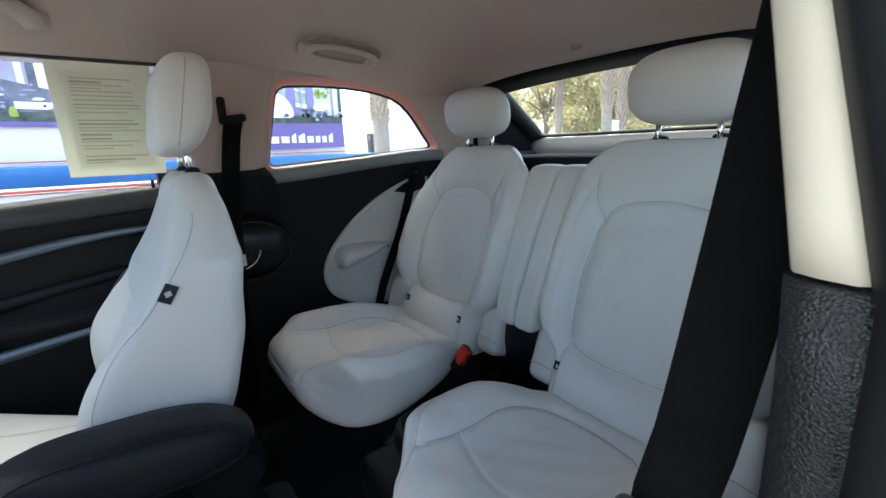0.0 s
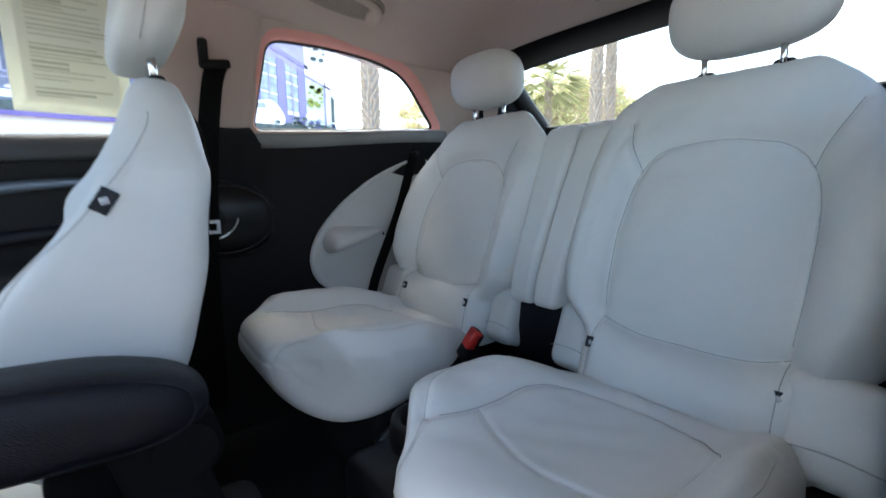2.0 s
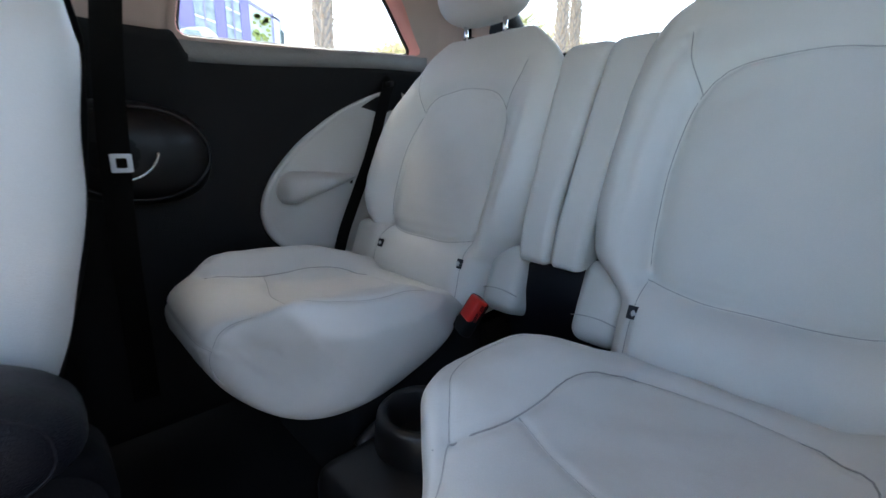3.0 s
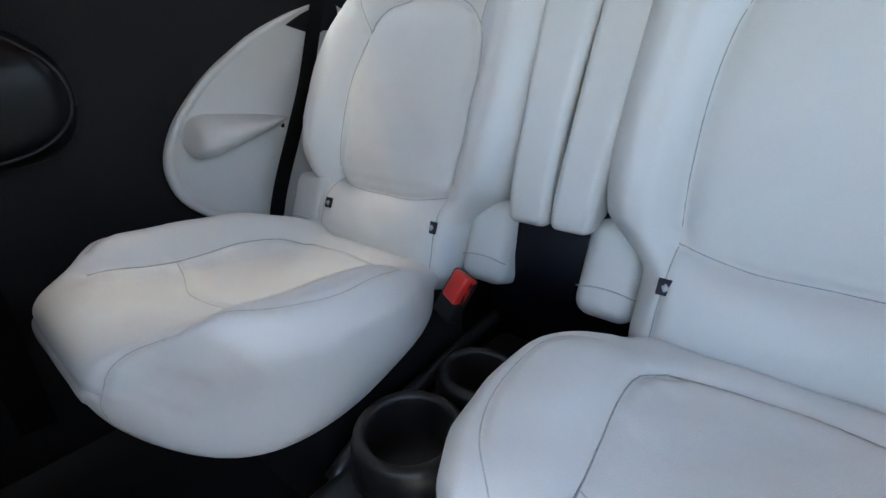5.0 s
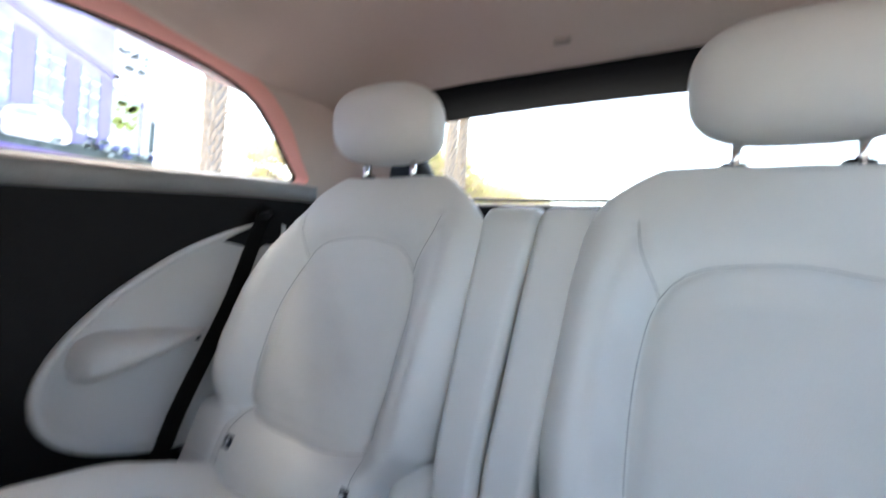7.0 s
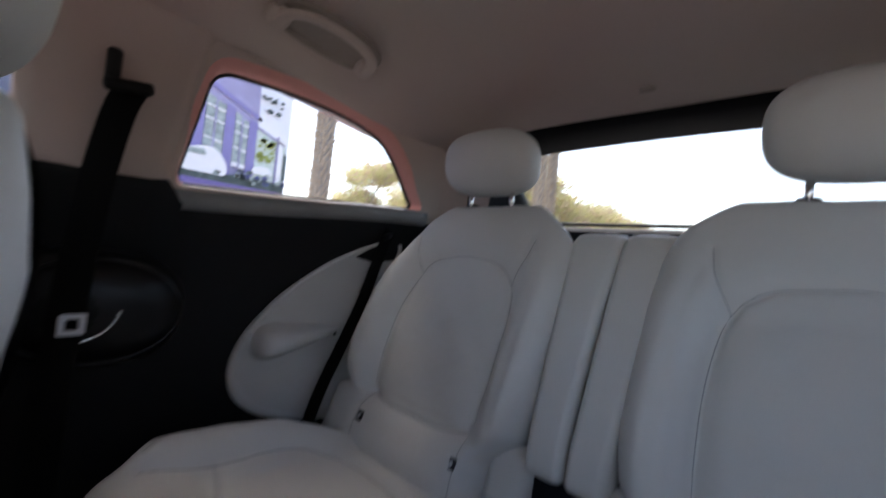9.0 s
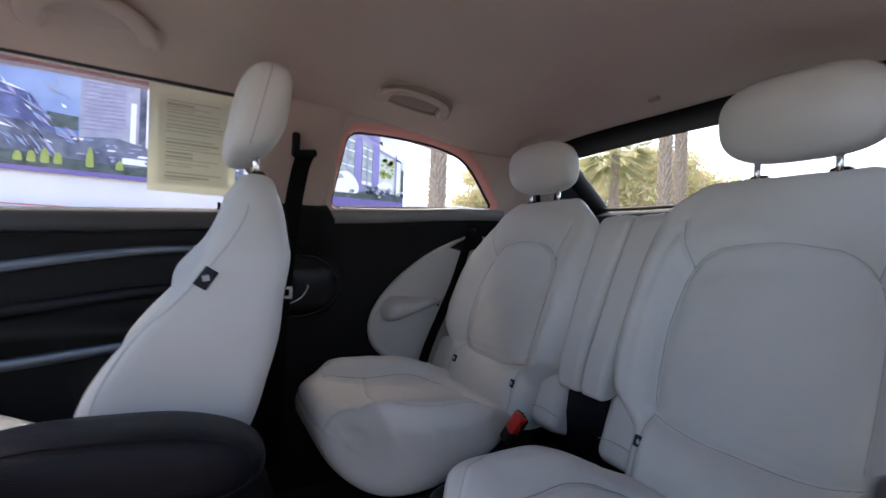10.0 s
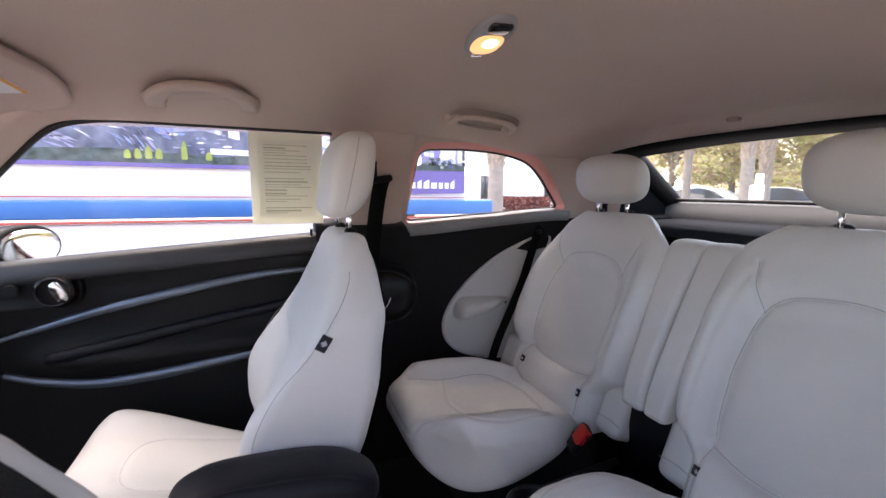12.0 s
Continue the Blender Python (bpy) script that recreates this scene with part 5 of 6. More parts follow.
part("vent_pod", blob(0.062, 0.14, 0.062, 2.6, at=Matrix.Translation((-0.585, -0.89, 0.985))), BLACK, dash, "black pod of the vent")
part("vent_bar", rbox(0.080, 0.006, 0.010, 0.002, at=Matrix.Translation((-0.585, -0.748, 0.985))), GREY, vent)
mirror = thing("door_mirror", "oval door mirror with a black shell outside the window", "car mirror")
m = Matrix.Translation((-0.79, -0.692, 1.098)) @ pose(0, 0, 0, 0, 0, -30)
part("shell", blob(0.087, 0.045, 0.060, 2.3, at=m), POD, mirror, "black mirror shell")
part("rim", tube([m @ Vector((0.080 * math.cos(a), 0.031, 0.054 * math.sin(a))) for a in np.linspace(0, 2 * math.pi, 48, endpoint=False)], 0.009, 8, True), BLACK, mirror, "black rim round the glass")
part("mirror_glass", blob(0.076, 0.004, 0.050, 2.3, at=m @ Matrix.Translation((0.0, 0.044, 0))), MIRROR, mirror, "oval mirror glass")
part("foot", rbox(0.08, 0.04, 0.03, 0.008, 3, Matrix.Translation((-0.735, -0.745, 1.060))), BLACK, mirror)


# ---- outside ----
CONCRETE = material("pale_concrete", (0.34, 0.32, 0.31), 0.9, vary=0.12, scale=0.35, bump=0.002, grain=60)
WHITEWALL = material("white_plaster", (0.80, 0.80, 0.79), 0.9, vary=0.05, scale=0.6, bump=0.002, grain=90)
SIGNWHITE = material("white_print", (0.78, 0.77, 0.80), 0.5, vary=0.03, scale=1.0)
SKYPRINT = material("pale_lilac_print", (0.80, 0.80, 0.86), 0.5, vary=0.10, scale=2.5)
PURPLE = material("purple_print", (0.16, 0.12, 0.36), 0.5, vary=0.2, scale=3)
VIOLET = material("violet_print", (0.27, 0.24, 0.52), 0.5, vary=0.2, scale=5)
LILAC = material("lilac_print", (0.40, 0.37, 0.60), 0.5, vary=0.3, scale=6, bump=0)
DARKPRINT = material("dark_blue_print", (0.035, 0.045, 0.09), 0.5, vary=0.6, scale=9, stain=(0.25, 0.27, 0.38), detail=9)
FOLIAGEPRINT = material("dark_green_print", (0.02, 0.035, 0.03), 0.5, vary=0.6, scale=16, stain=(0.12, 0.16, 0.16), detail=9)
GREYPRINT = material("grey_lilac_print", (0.30, 0.29, 0.40), 0.5, vary=0.35, scale=14, detail=10, stain=(0.42, 0.42, 0.52))
BLUEPRINT = material("mid_blue_print", (0.16, 0.24, 0.50), 0.5, vary=0.3, scale=4, stain=(0.30, 0.38, 0.60))
BLUEDARK = material("violet_blue_print", (0.05, 0.06, 0.19), 0.5, vary=0.5, scale=11, detail=9, stain=(0.17, 0.19, 0.44))
GLASSPRINT = material("grey_green_print", (0.30, 0.36, 0.34), 0.5, vary=0.6, scale=22, detail=9, stain=(0.55, 0.62, 0.62))
PALEGREEN = material("pale_green_print", (0.62, 0.72, 0.58), 0.5, vary=0.4, scale=26, detail=8, stain=(0.76, 0.80, 0.80))
LIMEPRINT = material("lime_print", (0.38, 0.45, 0.10), 0.5, vary=0.3, scale=25)
BLUE = material("blue_stripe", (0.03, 0.16, 0.45), 0.35, vary=0.15, scale=5)
REDLINE = material("red_line", (0.55, 0.10, 0.08), 0.5, vary=0.1, scale=5)
BARK = material("palm_bark", (0.34, 0.26, 0.19), 0.95, vary=0.4, scale=6, bump=0.02, grain=25, stain=(0.46, 0.38, 0.31))
SMOOTHBARK = material("smooth_palm_trunk", (0.33, 0.29, 0.26), 0.95, vary=0.3, scale=8, bump=0.01, grain=40)
LEAF = thin("palm_leaf", (0.28, 0.28, 0.14), 0.4)
FOLIAGE = thin("yellow_green_leaves", (0.50, 0.48, 0.32), 0.5)
tree = FOLIAGE.node_tree
pick = tree.nodes.new("ShaderNodeNewGeometry").outputs["Random Per Island"]
tones = tree.nodes.new("ShaderNodeValToRGB")
tones.color_ramp.elements[0].color, tones.color_ramp.elements[1].color = (0.47, 0.34, 0.30, 1), (0.46, 0.50, 0.25, 1)
tones.color_ramp.elements.new(0.48).color = (0.58, 0.54, 0.26, 1)
tones.color_ramp.elements.new(0.26).color = (0.58, 0.45, 0.38, 1)
tree.links.new(pick, tones.inputs["Fac"])
tree.links.new(tones.outputs["Color"], tree.nodes["Principled BSDF"].inputs["Base Color"])
tree.links.new(tones.outputs["Color"], tree.nodes["Translucent BSDF"].inputs["Color"])
TWIG = material("tree_limb", (0.42, 0.35, 0.30), 0.9, vary=0.4, scale=4)
HEDGE = material("red_brown_hedge", (0.22, 0.07, 0.06), 0.8, vary=0.5, scale=5)
DARKGLASS = material("dark_window_glass", (0.06, 0.065, 0.07), 0.08, vary=0.2, scale=1, coat=0.5)
CARBLUE = material("grey_blue_car_paint", (0.46, 0.54, 0.64), 0.25, vary=0.05, coat=0.6)
CARDARK = material("dark_car_paint", (0.05, 0.055, 0.06), 0.25, vary=0.05, coat=0.6)
CARWHITE = material("white_car_paint", (0.75, 0.75, 0.76), 0.25, vary=0.03, coat=0.6)
TYRE = material("tyre_rubber", (0.015, 0.015, 0.016), 0.85, vary=0.3, scale=20)
ORANGE = material("orange_cone", (0.75, 0.12, 0.05), 0.6, vary=0.1, scale=10)

ground = part("ground", mesh("ground", [(x, y, GROUND) for y in (-400, -20, 20, 400) for x in (-400, -20, 20, 400)], grid_faces(4, 4), False), CONCRETE)
tagged(ground, "pale concrete forecourt reaching the horizon", "ground", kind="structure")

# Unseen wall, added to cut low light and ground bounce through the driver's doorway.
light_block = part("wall_light_block", rbox(0.15, 14, 1.6, 0.01, 1, Matrix.Translation((2.6, 0, GROUND + 0.8))), CONCRETE)
tagged(light_block, "unseen plain wall added to hold back low light", "wall", kind="structure")

# display trailer with a printed side
trailer = thing("display_trailer", "parked display trailer with a printed side and blue skirt", "trailer")
TX, Y0, Y1 = -2.75, -7.0, 1.60
part("box", rbox(2.2, Y1 - Y0, 3.1, 0.02, 2, Matrix.Translation((TX - 1.1, (Y0 + Y1) / 2, 2.65))), SIGNWHITE, trailer, "white trailer box")


def panel(name, pts, layer, mat, label=""):
    """A printed field (y, z) on the trailer's side."""
    x = TX + 0.004 * layer
    n = len(pts)
    return part(name, mesh(name, [(x, y, z) for y, z in pts] + [(x - 0.003, y, z) for y, z in pts], [tuple(range(n)), tuple(range(2 * n - 1, n - 1, -1))] + [(i, i + n, (i + 1) % n + n, (i + 1) % n) for i in range(n)], False), mat, trailer, label)


panel("sky_field", [(Y0 + 0.1, 1.44), (Y1 - 0.02, 1.44), (Y1 - 0.02, 4.1), (Y0 + 0.1, 4.1)], 1, SKYPRINT, "pale printed sky")
panel("facade_field", [(0.50, 1.46), (1.35, 1.46), (1.35, 1.92), (1.34, 2.20), (0.50, 2.75)], 2, LILAC, "lilac printed showroom front")
panel("roof_band", [(0.50, 2.33), (1.06, 2.03), (1.37, 1.895), (1.37, 1.925), (1.06, 2.065), (0.50, 2.38)], 4, VIOLET)
for y0, y1, z1 in ((0.62, 0.74, 2.13), (0.80, 0.92, 2.06), (1.01, 1.128, 1.97), (1.196, 1.284, 1.90)):
    panel("window_field", [(y0, 1.55), (y1, 1.55), (y1, z1 - 0.03), (y0, z1 + 0.02)], 3, GLASSPRINT)
    panel("window_foot", [(y0, 1.55), (y1, 1.54), (y1, 1.57), (y0, 1.58)], 4, SIGNWHITE)
    for f in (0.36, 0.66, 0.86):
        z = 1.55 + (z1 - 1.55) * f
        panel("crossbar", [(y0, z), (y1, z - 0.022), (y1, z - 0.010), (y0, z + 0.012)], 4, SIGNWHITE)
    panel("mullion", [((y0 + y1) / 2 - 0.005, 1.55), ((y0 + y1) / 2 + 0.005, 1.55), ((y0 + y1) / 2 + 0.005, z1 - 0.01), ((y0 + y1) / 2 - 0.005, z1)], 5, LILAC)
for y0, y1, z1 in ((0.745, 0.795, 2.10), (0.925, 1.005, 2.02), (1.132, 1.190, 1.96), (1.288, 1.345, 1.90)):
    panel("pillar_field", [(y0, 1.48), (y1, 1.48), (y1, z1 - 0.02), (y0, z1)], 4, VIOLET)
# white lower wing with its open front
panel("wing_shade", [(1.345, 1.49), (1.56, 1.49), (1.56, 1.82), (1.345, 1.90)], 3, PALEGREEN, "pale green printed view through the wing")
panel("wing_roof", [(1.345, 1.86), (1.57, 1.775), (1.57, 1.84), (1.345, 1.94)], 4, SIGNWHITE)
panel("wing_edge", [(1.345, 1.845), (1.55, 1.765), (1.55, 1.78), (1.345, 1.862)], 5, LILAC)
panel("wing_column", [(1.508, 1.49), (1.540, 1.49), (1.540, 1.83), (1.508, 1.84)], 5, SIGNWHITE)
panel("wing_column", [(1.492, 1.49), (1.506, 1.49), (1.506, 1.82), (1.492, 1.83)], 5, LILAC)
panel("wing_dark", [(1.552, 1.52), (1.574, 1.52), (1.574, 1.70), (1.552, 1.72)], 5, FOLIAGEPRINT)
rnd = random.Random(5)
for i in range(70):
    if i < 22:
        y, z, mat = rnd.uniform(1.37, 1.48), rnd.uniform(1.62, 1.78), LIMEPRINT
    elif i < 34:
        y, z, mat = rnd.uniform(1.36, 1.50), rnd.uniform(1.97, 2.09), FOLIAGEPRINT
    else:
        y, z, mat = rnd.uniform(1.10, 1.57), rnd.uniform(1.44, 1.53), rnd.choice((FOLIAGEPRINT, FOLIAGEPRINT, GLASSPRINT, BLUEDARK))
    a, r = rnd.uniform(0, 3.1), rnd.uniform(0.010, 0.026)
    panel("leaf_print", [(y + r * math.cos(a + k) * (1 if k % 2 else 0.55), z + r * 0.7 * math.sin(a + k)) for k in (0, 1.2, 2.3, 3.4, 4.6, 5.5)], 6 if i < 34 else 9, mat)
panel("column_field", [(0.30, 1.46), (0.42, 1.46), (0.42, 2.9), (0.30, 2.9)], 3, SIGNWHITE)
panel("column_field", [(-0.29, 1.46), (-0.22, 1.46), (-0.22, 2.2), (-0.29, 2.2)], 4, SIGNWHITE)
panel("stone_field", [(-0.63, 1.46), (-0.33, 1.46), (-0.33, 3.2), (-0.63, 3.2)], 3, GREYPRINT, "grey printed stone wall")
panel("dark_field", [(-0.33, 1.46), (0.50, 1.46), (0.50, 2.0), (-0.33, 2.05)], 2, DARKPRINT)
panel("blue_field", [(-1.02, 1.46), (-0.63, 1.46), (-0.63, 3.2), (-1.02, 3.2)], 3, BLUEPRINT)
for i in range(30):
    z = 1.70 + 0.026 * i
    panel("blind_line", [(-0.62, z), (-0.40, z + 0.005), (-0.40, z + 0.012), (-0.62, z + 0.007)], 4, LILAC)
panel("stone_field", [(-3.3, 1.46), (-1.5, 1.46), (-1.5, 2.5), (-3.3, 2.8)], 2, BLUEDARK)
panel("tree_field", [(-1.55, 1.5), (-0.70, 1.5), (-0.75, 1.70), (-0.86, 1.86), (-1.0, 1.90), (-1.2, 1.97), (-1.5, 1.9)], 4, BLUEDARK)
panel("dark_block", [(-0.78, 1.69), (-0.635, 1.68), (-0.635, 1.76), (-0.78, 1.77)], 5, FOLIAGEPRINT)
panel("column_field", [(-0.375, 1.50), (-0.345, 1.50), (-0.345, 1.90), (-0.375, 1.90)], 4, SIGNWHITE)
panel("column_base", [(-0.41, 1.50), (-0.16, 1.495), (-0.16, 1.535), (-0.41, 1.54)], 6, SIGNWHITE)
panel("window_field", [(-0.195, 1.76), (-0.165, 1.76), (-0.165, 1.81), (-0.195, 1.81)], 4, SIGNWHITE)
panel("car_row", [(-6.9, 1.47), (0.2, 1.47), (0.2, 1.58), (0.05, 1.63), (-0.2, 1.60), (-0.45, 1.66), (-0.7, 1.63), (-0.9, 1.70), (-1.2, 1.68), (-1.4, 1.75), (-1.9, 1.70), (-2.3, 1.62), (-2.8, 1.72), (-3.6, 1.76), (-4.5, 1.70), (-6.9, 1.80)], 5, DARKPRINT, "dark printed row of cars")
rnd = random.Random(11)
for i in range(90):
    y, z = rnd.uniform(-0.66, 0.9), rnd.uniform(1.49, 1.64)
    w, t = rnd.uniform(0.015, 0.07), rnd.uniform(0.005, 0.018)
    panel("car_gleam", [(y, z), (y + w * 0.6, z - t * 0.2), (y + w, z + t * 0.5), (y + w * 0.8, z + t), (y + w * 0.3, z + t * 1.1), (y + w * 0.05, z + t * 0.6)], 6, rnd.choice((SKYPRINT, GREYPRINT, BLUEPRINT, GREYPRINT, DARKPRINT, LILAC)))
for i in range(260):
    y, z = rnd.uniform(-2.2, -0.68), rnd.uniform(1.54, 1.90) if i < 170 else rnd.uniform(1.85, 2.5)
    steep = radians(rnd.gauss(-18, 12) if y < -1.0 else rnd.gauss(-48, 14))
    w, t = rnd.uniform(0.03, 0.15), rnd.uniform(0.003, 0.010)
    c, e = math.cos(steep), math.sin(steep)
    panel("gleam_streak", [(y, z), (y + c * w * 0.5 + e * t, z + e * w * 0.5 - c * t), (y + c * w, z + e * w), (y + c * w * 0.5 - e * t, z + e * w * 0.5 + c * t)], 6, rnd.choice((SKYPRINT, LILAC, LILAC, BLUEPRINT, GREYPRINT)))
panel("shrub_row", [(-6.9, 1.43), (Y1 - 0.03, 1.40), (Y1 - 0.03, 1.48), (1.3, 1.50), (1.1, 1.47), (0.7, 1.49), (0.4, 1.47), (0.1, 1.51), (-0.4, 1.48), (-1.0, 1.52), (-1.8, 1.49), (-3, 1.52), (-6.9, 1.54)], 7, FOLIAGEPRINT, "dark printed shrubs")
for y, w, h in ((-0.57, 0.045, 0.13), (-0.42, 0.05, 0.06), (-0.72, 0.05, 0.075), (-0.78, 0.05, 0.09), (-0.84, 0.05, 0.07), (-0.90, 0.05, 0.06)):
    panel("shrub_light", rounded([(y - w * 0.42, 1.455), (y + w * 0.42, 1.455), (y + w * 0.36, 1.455 + h * 0.6), (y + w * 0.12, 1.455 + h), (y - w * 0.22, 1.455 + h * 0.92), (y - w * 0.40, 1.455 + h * 0.5)], 0.012, 4), 8, LIMEPRINT)
panel("white_van", rounded([(0.90, 1.465), (1.165, 1.465), (1.17, 1.53), (1.13, 1.60), (1.07, 1.645), (0.98, 1.63), (0.90, 1.60)], 0.03), 8, SIGNWHITE, "white printed car")
panel("van_glass", rounded([(0.92, 1.575), (1.04, 1.578), (1.02, 1.615), (0.94, 1.61)], 0.01), 9, GLASSPRINT)
panel("white_car", rounded([(1.33, 1.525), (1.47, 1.525), (1.47, 1.56), (1.44, 1.585), (1.37, 1.585), (1.33, 1.56)], 0.015), 8, SIGNWHITE)
panel("violet_line", [(Y0 + 0.1, 1.40), (0.25, 1.40), (0.25, 1.428), (Y0 + 0.1, 1.428)], 8, PURPLE)
panel("banner_strip", [(0.25, 1.215), (Y1 - 0.03, 1.235), (Y1 - 0.03, 1.425), (0.25, 1.42)], 8, PURPLE, "purple strip with pale lettering bars")
random.seed(9)
y = 0.42
while y < 1.45:
    w = random.choice((0.035, 0.05, 0.06))
    panel("letter_bar", [(y, 1.275), (y + w, 1.275), (y + w, 1.275 + random.choice((0.05, 0.05, 0.075))), (y, 1.325)], 9, SIGNWHITE)
    y += w + 0.02
panel("red_line", [(Y0, 1.200), (Y1 + 0.0, 1.195), (Y1, 1.201), (Y0, 1.212)], 9, REDLINE)
skirt = part("skirt", rbox(0.05, Y1 - Y0 + 0.3, 0.125, 0.015, 2, Matrix.Translation((TX + 0.03, (Y0 + Y1) / 2 + 0.1, 1.115))), BLUE, trailer, "blue painted side skirt")
part("red_line", rbox(0.03, Y1 - Y0 + 0.3, 0.016, 0.004, 2, Matrix.Translation((TX + 0.03, (Y0 + Y1) / 2 + 0.1, 1.03))), REDLINE, trailer)
part("lower_side", rbox(0.06, Y1 - Y0, 0.55, 0.01, 2, Matrix.Translation((TX - 0.03, (Y0 + Y1) / 2, 0.74))), SIGNWHITE, trailer, "white lower side")
for y in (-3.4, -2.5):
    wheel = part("wheel", disc(0.35, 0.22, 36, 0.03, Matrix.Translation((TX - 0.2, y, GROUND + 0.35)) @ pose(0, 0, 0, 0, 90, 0)), TYRE, trailer)
part("leg", rbox(0.08, 0.08, 1.0, 0.01, 2, Matrix.Translation((TX - 0.4, 1.2, GROUND + 0.5))), GREY, trailer)


def aim(az, dist, z=0.0):
    """A place by bearing from the doorway: degrees to the left of the car's rear."""
    a = radians(az)
    return Vector((0.75 - math.sin(a) * dist, math.cos(a) * dist, z))


def palm_tree(az, dist, r, height, smooth_to, lean=0.0):
    base = aim(az, dist, GROUND)
    t = thing("palm_tree", "tall cabbage palm with a rough boot-covered trunk", "palm tree", Matrix.Translation(base), "palm trees")
    rnd = random.Random(int(az * 10))
    part("trunk", tube([(lean * z * 0.02, 0, z) for z in np.linspace(0, height, 24)], [r * (1.12 - 0.15 * min(z / 3, 1)) for z in np.linspace(0, height, 24)], 16), SMOOTHBARK, t, "pale ringed trunk")
    bm = bmesh.new()
    z = smooth_to
    while z < height:
        n = 9
        for k in range(n):
            a = 2 * math.pi * k / n + z * 2.4 + rnd.uniform(-0.15, 0.15)
            m = Matrix.Translation((lean * z * 0.02, 0, z)) @ Matrix.Rotation(a, 4, "Z") @ Matrix.Translation((r * 1.02, 0, 0)) @ Matrix.Rotation(rnd.uniform(0.25, 0.75), 4, "Y")
            bmesh.ops.create_cone(bm, cap_ends=True, segments=4, radius1=r * 0.30, radius2=r * 0.10, depth=rnd.uniform(0.16, 0.30), matrix=m)
        z += 0.13
    part("boots", bm, BARK, t, "rough brown leaf boots", kind="stuff")
    bm = bmesh.new()
    for k in range(42):
        a, up = rnd.uniform(0, 6.28), rnd.uniform(-0.9, 1.1)
        length = rnd.uniform(1.2, 1.9)
        d = Vector((math.cos(a) * math.cos(up), math.sin(a) * math.cos(up), math.sin(up)))
        side = d.cross(Vector((0, 0, 1))).normalized()
        root = Vector((lean * height * 0.02, 0, height))
        hub = root + d * length * 0.55
        for j in range(15):
            f = (j - 7) / 7
            tip = hub + (d * math.cos(f * 1.3) + side * math.sin(f * 1.3)) * length * 0.62 - Vector((0, 0, 0.22 * length * (0.4 + abs(f))))
            w = (d.cross(side)).normalized() * 0.02 + side * 0.03
            v = [bm.verts.new(q) for q in (hub - w, hub + w, tip)]
            bm.faces.new(v)
        v = [bm.verts.new(q) for q in (root + side * 0.03, root - side * 0.03, hub - side * 0.02, hub + side * 0.02)]
        bm.faces.new(v)
    part("crown", bm, LEAF, t, "fan-shaped green fronds")
    return t


palm_tree(61.0, 12.5, 0.21, 7.5, 1.95)
palm_tree(32.6, 14.5, 0.155, 8.0, 2.2, -0.6)
palm_tree(31.0, 17.0, 0.16, 8.5, 1.7, -0.5)
palm_tree(38.3, 19.0, 0.14, 5.2, 2.6)


def leafy_tree(az, dist, height, spread, seed, n=26000, size=0.088):
    base = aim(az, dist, GROUND)
    t = thing("leafy_tree", "broad tree with thin yellow-green foliage", "tree", Matrix.Translation(base), "trees behind the car park")
    rnd = random.Random(seed)
    part("trunk", tube([(0.1 * math.sin(z), 0, z) for z in np.linspace(0, height * 0.6, 12)], list(np.linspace(0.22, 0.08, 12)), 10), TWIG, t)
    clumps = []
    for k in range(16):
        a, f = rnd.uniform(0, 6.28), rnd.uniform(0.25, 1.0)
        end = Vector((math.cos(a) * spread * f, math.sin(a) * spread * f, height * rnd.uniform(0.30, 1.0)))
        start = Vector((0, 0, height * rnd.uniform(0.2, 0.5)))
        part("limb", tube(resample([start, start.lerp(end, 0.5) + Vector((0, 0, 0.3)), end], 8), list(np.linspace(0.07, 0.015, 8)), 6), TWIG, t)
        clumps.append((end, rnd.uniform(0.5, 1.1) * spread * 0.45))
    verts, fs = [], []
    for k in range(n):
        c, r = rnd.choice(clumps)
        q = c + Vector((rnd.gauss(0, 1), rnd.gauss(0, 1), rnd.gauss(0, 0.75))) * r * 0.5
        if q.z < 0.3:
            q.z = 0.3 + rnd.random()
        d = Vector((rnd.gauss(0, 1), rnd.gauss(0, 1), rnd.gauss(0, 1))).normalized()
        e = d.orthogonal().normalized()
        s = size * rnd.uniform(0.6, 1.4)
        b = len(verts)
        verts += [q - d * s, q + e * s * 0.45, q + d * s, q - e * s * 0.45]
        fs.append((b, b + 1, b + 2, b + 3))
    part("crown", mesh("crown", verts, fs, False), FOLIAGE, t, "loose yellow-green leaves", kind="stuff")
    return t


for i, (az, dist, h, sp) in enumerate(((40, 27, 6.5, 3.0), (34, 29, 7.0, 3.4), (27, 28, 5.2, 3.0), (20, 29, 4.2, 2.8), (13, 32, 3.6, 2.8), (5, 32, 3.4, 2.8), (-6, 32, 3.4, 2.8), (47, 34, 7.5, 3.6), (55.5, 30, 6.6, 2.3))):
    leafy_tree(az, dist, h, sp, i + 3)

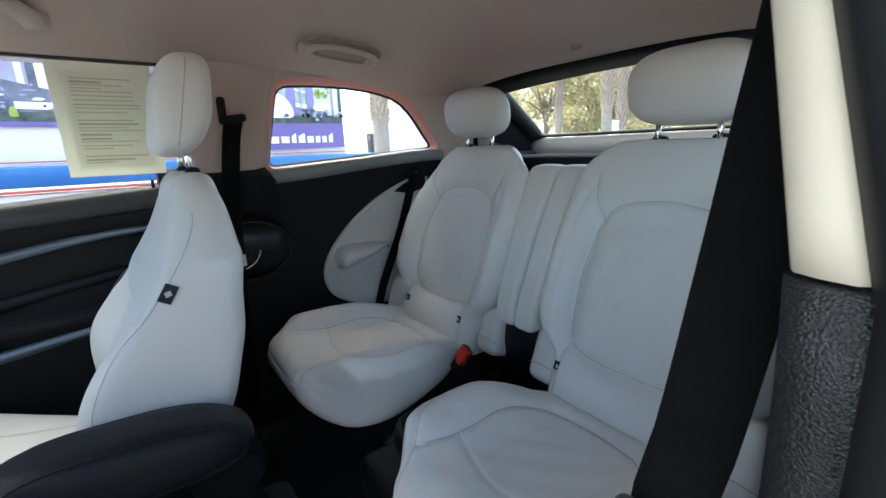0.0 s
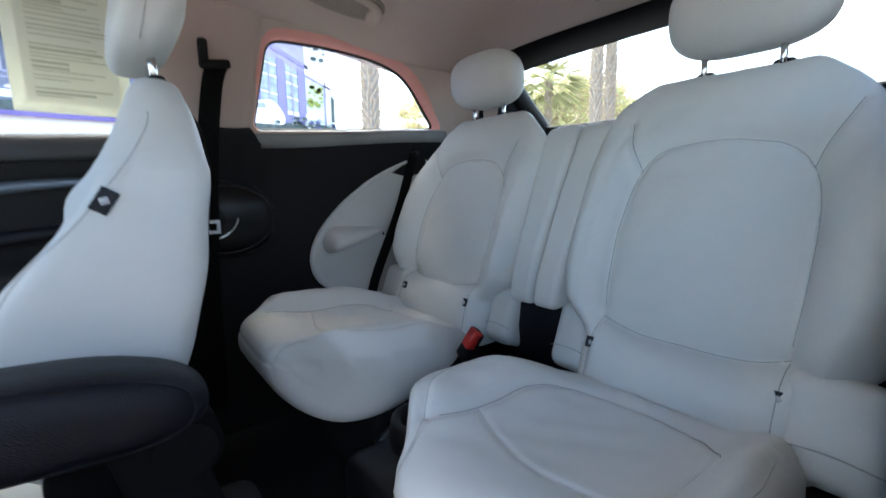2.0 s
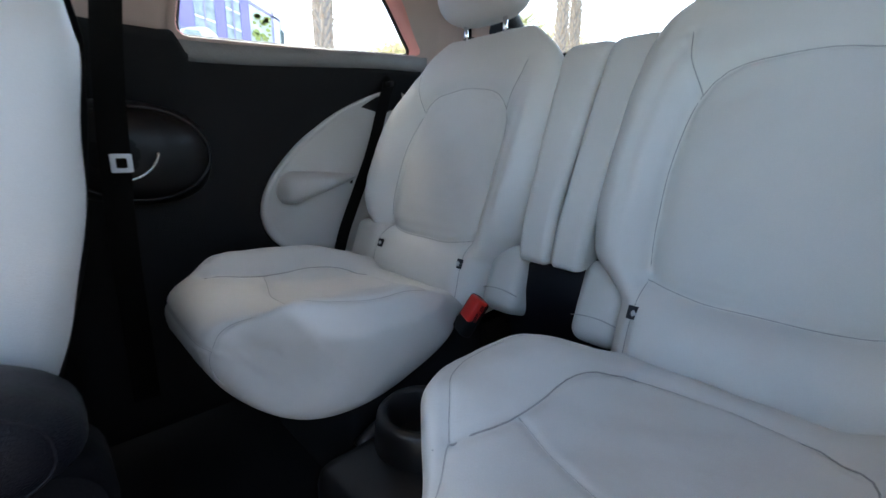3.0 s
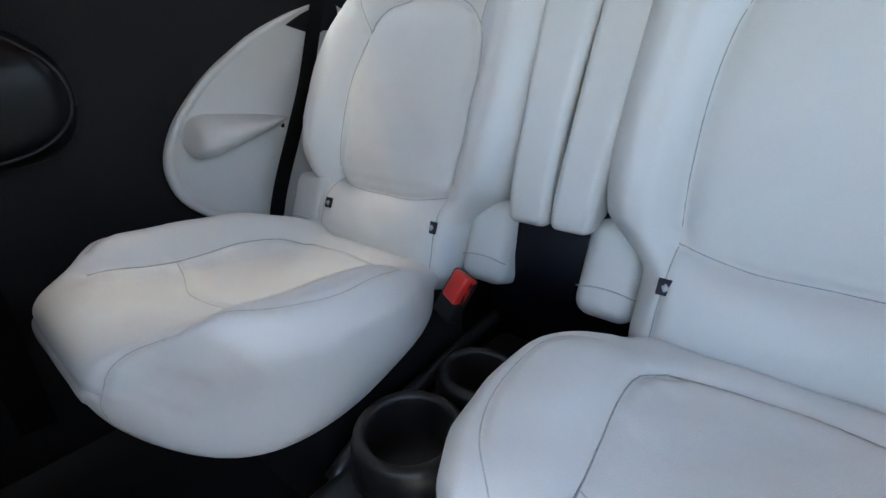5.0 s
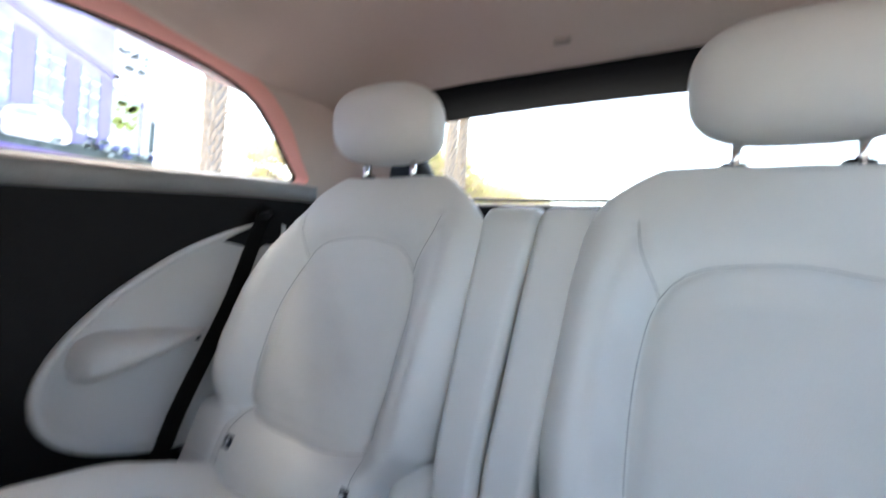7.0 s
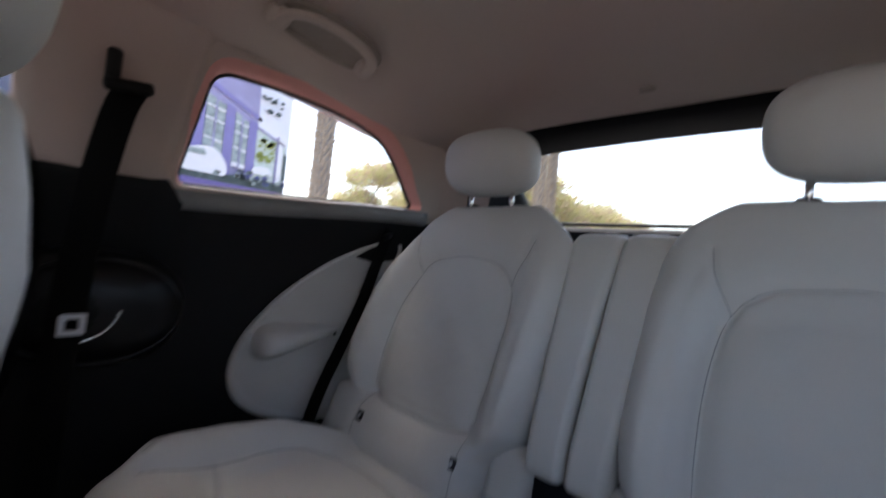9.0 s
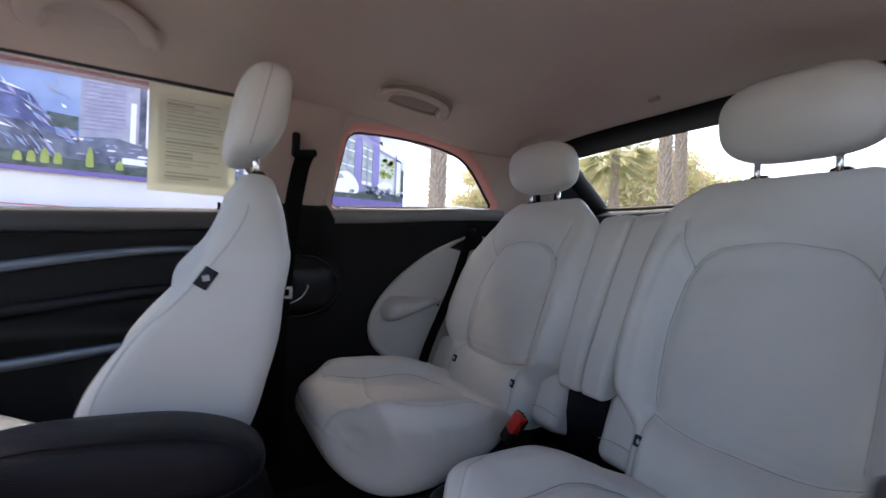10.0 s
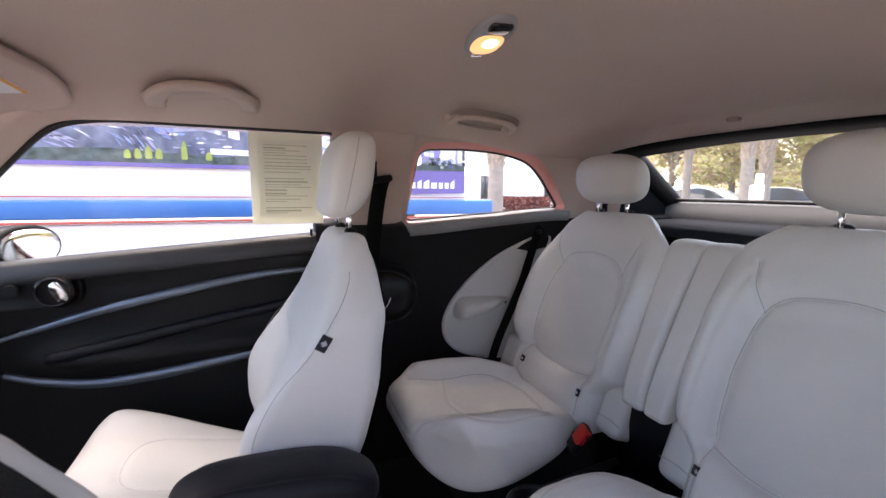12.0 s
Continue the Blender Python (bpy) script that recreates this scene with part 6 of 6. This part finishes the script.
# low white building beyond the trailer
shop = thing("white_building", "low white plastered building with dark windows", "building")
a, b = aim(64.5, 21), aim(50.5, 24)
d = (b - a).normalized()
turn = math.atan2(d.y, d.x)
place = Matrix.Translation(((a + b) / 2).to_3d()) @ Matrix.Rotation(turn, 4, "Z")
length = (b - a).length
part("wall", rbox(length, 0.3, 3.0, 0.01, 1, place @ Matrix.Translation((0, 0.15, GROUND + 1.5))), WHITEWALL, shop, "white wall")
part("roof", rbox(length + 0.4, 5.0, 0.22, 0.02, 1, place @ Matrix.Translation((0, 2.3, GROUND + 3.1))), WHITEWALL, shop, "flat pale roof")
for x in (-length / 2 + 0.9, length / 2 - 1.0, length / 2 - 1.75):
    w = part("window", rbox(0.52, 0.08, 1.15, 0.01, 1, place @ Matrix.Translation((x, -0.02, GROUND + 1.35))), GREY, shop, "window in a grey frame")
    part("pane", rbox(0.20, 0.03, 1.02, 0, 1, place @ Matrix.Translation((x - 0.12, -0.06, GROUND + 1.35))), DARKGLASS, w)
    part("pane", rbox(0.20, 0.03, 1.02, 0, 1, place @ Matrix.Translation((x + 0.12, -0.06, GROUND + 1.35))), DARKGLASS, w)
hedge = thing("hedge", "clipped red-brown hedge in front of the building", "hedge")
rnd = random.Random(2)
verts, fs = [], []
o = aim(57.0, 18.5)
for k in range(2600):
    q = Vector((o.x + rnd.uniform(-1.2, 1.2) * d.x + rnd.gauss(0, 0.25) * d.y, o.y + rnd.uniform(-1.2, 1.2) * d.y, GROUND + rnd.random() ** 0.7 * 0.95))
    e = Vector((rnd.gauss(0, 1), rnd.gauss(0, 1), rnd.gauss(0, 1))).normalized()
    f = e.orthogonal().normalized()
    n = len(verts)
    verts += [q - e * 0.06, q + f * 0.04, q + e * 0.06, q - f * 0.04]
    fs.append((n, n + 1, n + 2, n + 3))
part("leaves", mesh("leaves", verts, fs, False), HEDGE, hedge, kind="stuff")
cone = thing("traffic_cone", "orange traffic cone on the forecourt", "traffic cone", Matrix.Translation(aim(61.9, 11.0, GROUND)))
part("body", disc(0.14, 0.66, 24, 0, Matrix.Translation((0, 0, 0.36)), 0.03), ORANGE, cone)
part("base", rbox(0.36, 0.36, 0.04, 0.01, 2, Matrix.Translation((0, 0, 0.02))), ORANGE, cone)
post = thing("white_post", "white marker post beside the car park", "post", Matrix.Translation(aim(31.6, 9.5, GROUND)))
part("shaft", rbox(0.10, 0.10, 1.55, 0.015, 2, Matrix.Translation((0, 0, 0.775))), WHITEWALL, post)
part("plate", rbox(0.24, 0.05, 0.36, 0.02, 2, Matrix.Translation((0, -0.05, 1.17))), WHITEWALL, post)


def parked_car(az, dist, heading, paint, label):
    car = thing("parked_car", label, "car", Matrix.Translation(aim(az, dist, GROUND)) @ Matrix.Rotation(radians(heading), 4, "Z"), "cars in the car park")
    prof = [(-2.15, 0.35), (-2.2, 0.62), (-2.1, 0.86), (-1.75, 0.93), (-1.2, 1.38), (-0.6, 1.46), (0.3, 1.45), (0.9, 1.30), (1.45, 0.98), (2.05, 0.84), (2.2, 0.62), (2.15, 0.35), (1.6, 0.25), (-1.6, 0.25)]
    pts = loop(rounded([Vector(q) for q in prof], 0.12), 70)
    rings = []
    for y in (-0.86, -0.84, -0.78, 0.0, 0.78, 0.84, 0.86):
        k = 1 - 0.03 * (abs(y) > 0.8) - 0.02 * (abs(y) > 0.85)
        rings.append([(x * k, y * (1 - 0.16 * step(0.9, 1.4, z)), 0.3 + (z - 0.3) * k) for x, z in pts])
    part("body", loft("body", rings), paint, car)
    for s in (-1, 1):
        part("side_window", mesh("side_window", [(x, s * 0.865 * (1 - 0.16 * step(0.9, 1.4, z)), z) for x, z in ((-1.45, 0.96), (-1.05, 1.33), (-0.55, 1.38), (0.3, 1.37), (0.8, 1.24), (1.2, 0.98))], [(0, 1, 2, 3, 4, 5)], False), DARKGLASS, car)
        for x in (-1.35, 1.35):
            wheel = part("wheel", disc(0.32, 0.2, 28, 0.03, Matrix.Translation((x, s * 0.80, 0.32)) @ pose(0, 0, 0, 90)), TYRE, car)
            part("rim", disc(0.20, 0.21, 20, 0.01, Matrix.Translation((x, s * 0.805, 0.32)) @ pose(0, 0, 0, 90)), SATIN, wheel)
    return car


parked_car(37.0, 21.0, 20, CARBLUE, "grey-blue car parked under the palms")
parked_car(29.5, 23.0, 25, CARDARK, "dark car parked under the palms")
parked_car(24.5, 24.0, 25, CARWHITE, "white car parked under the palms")
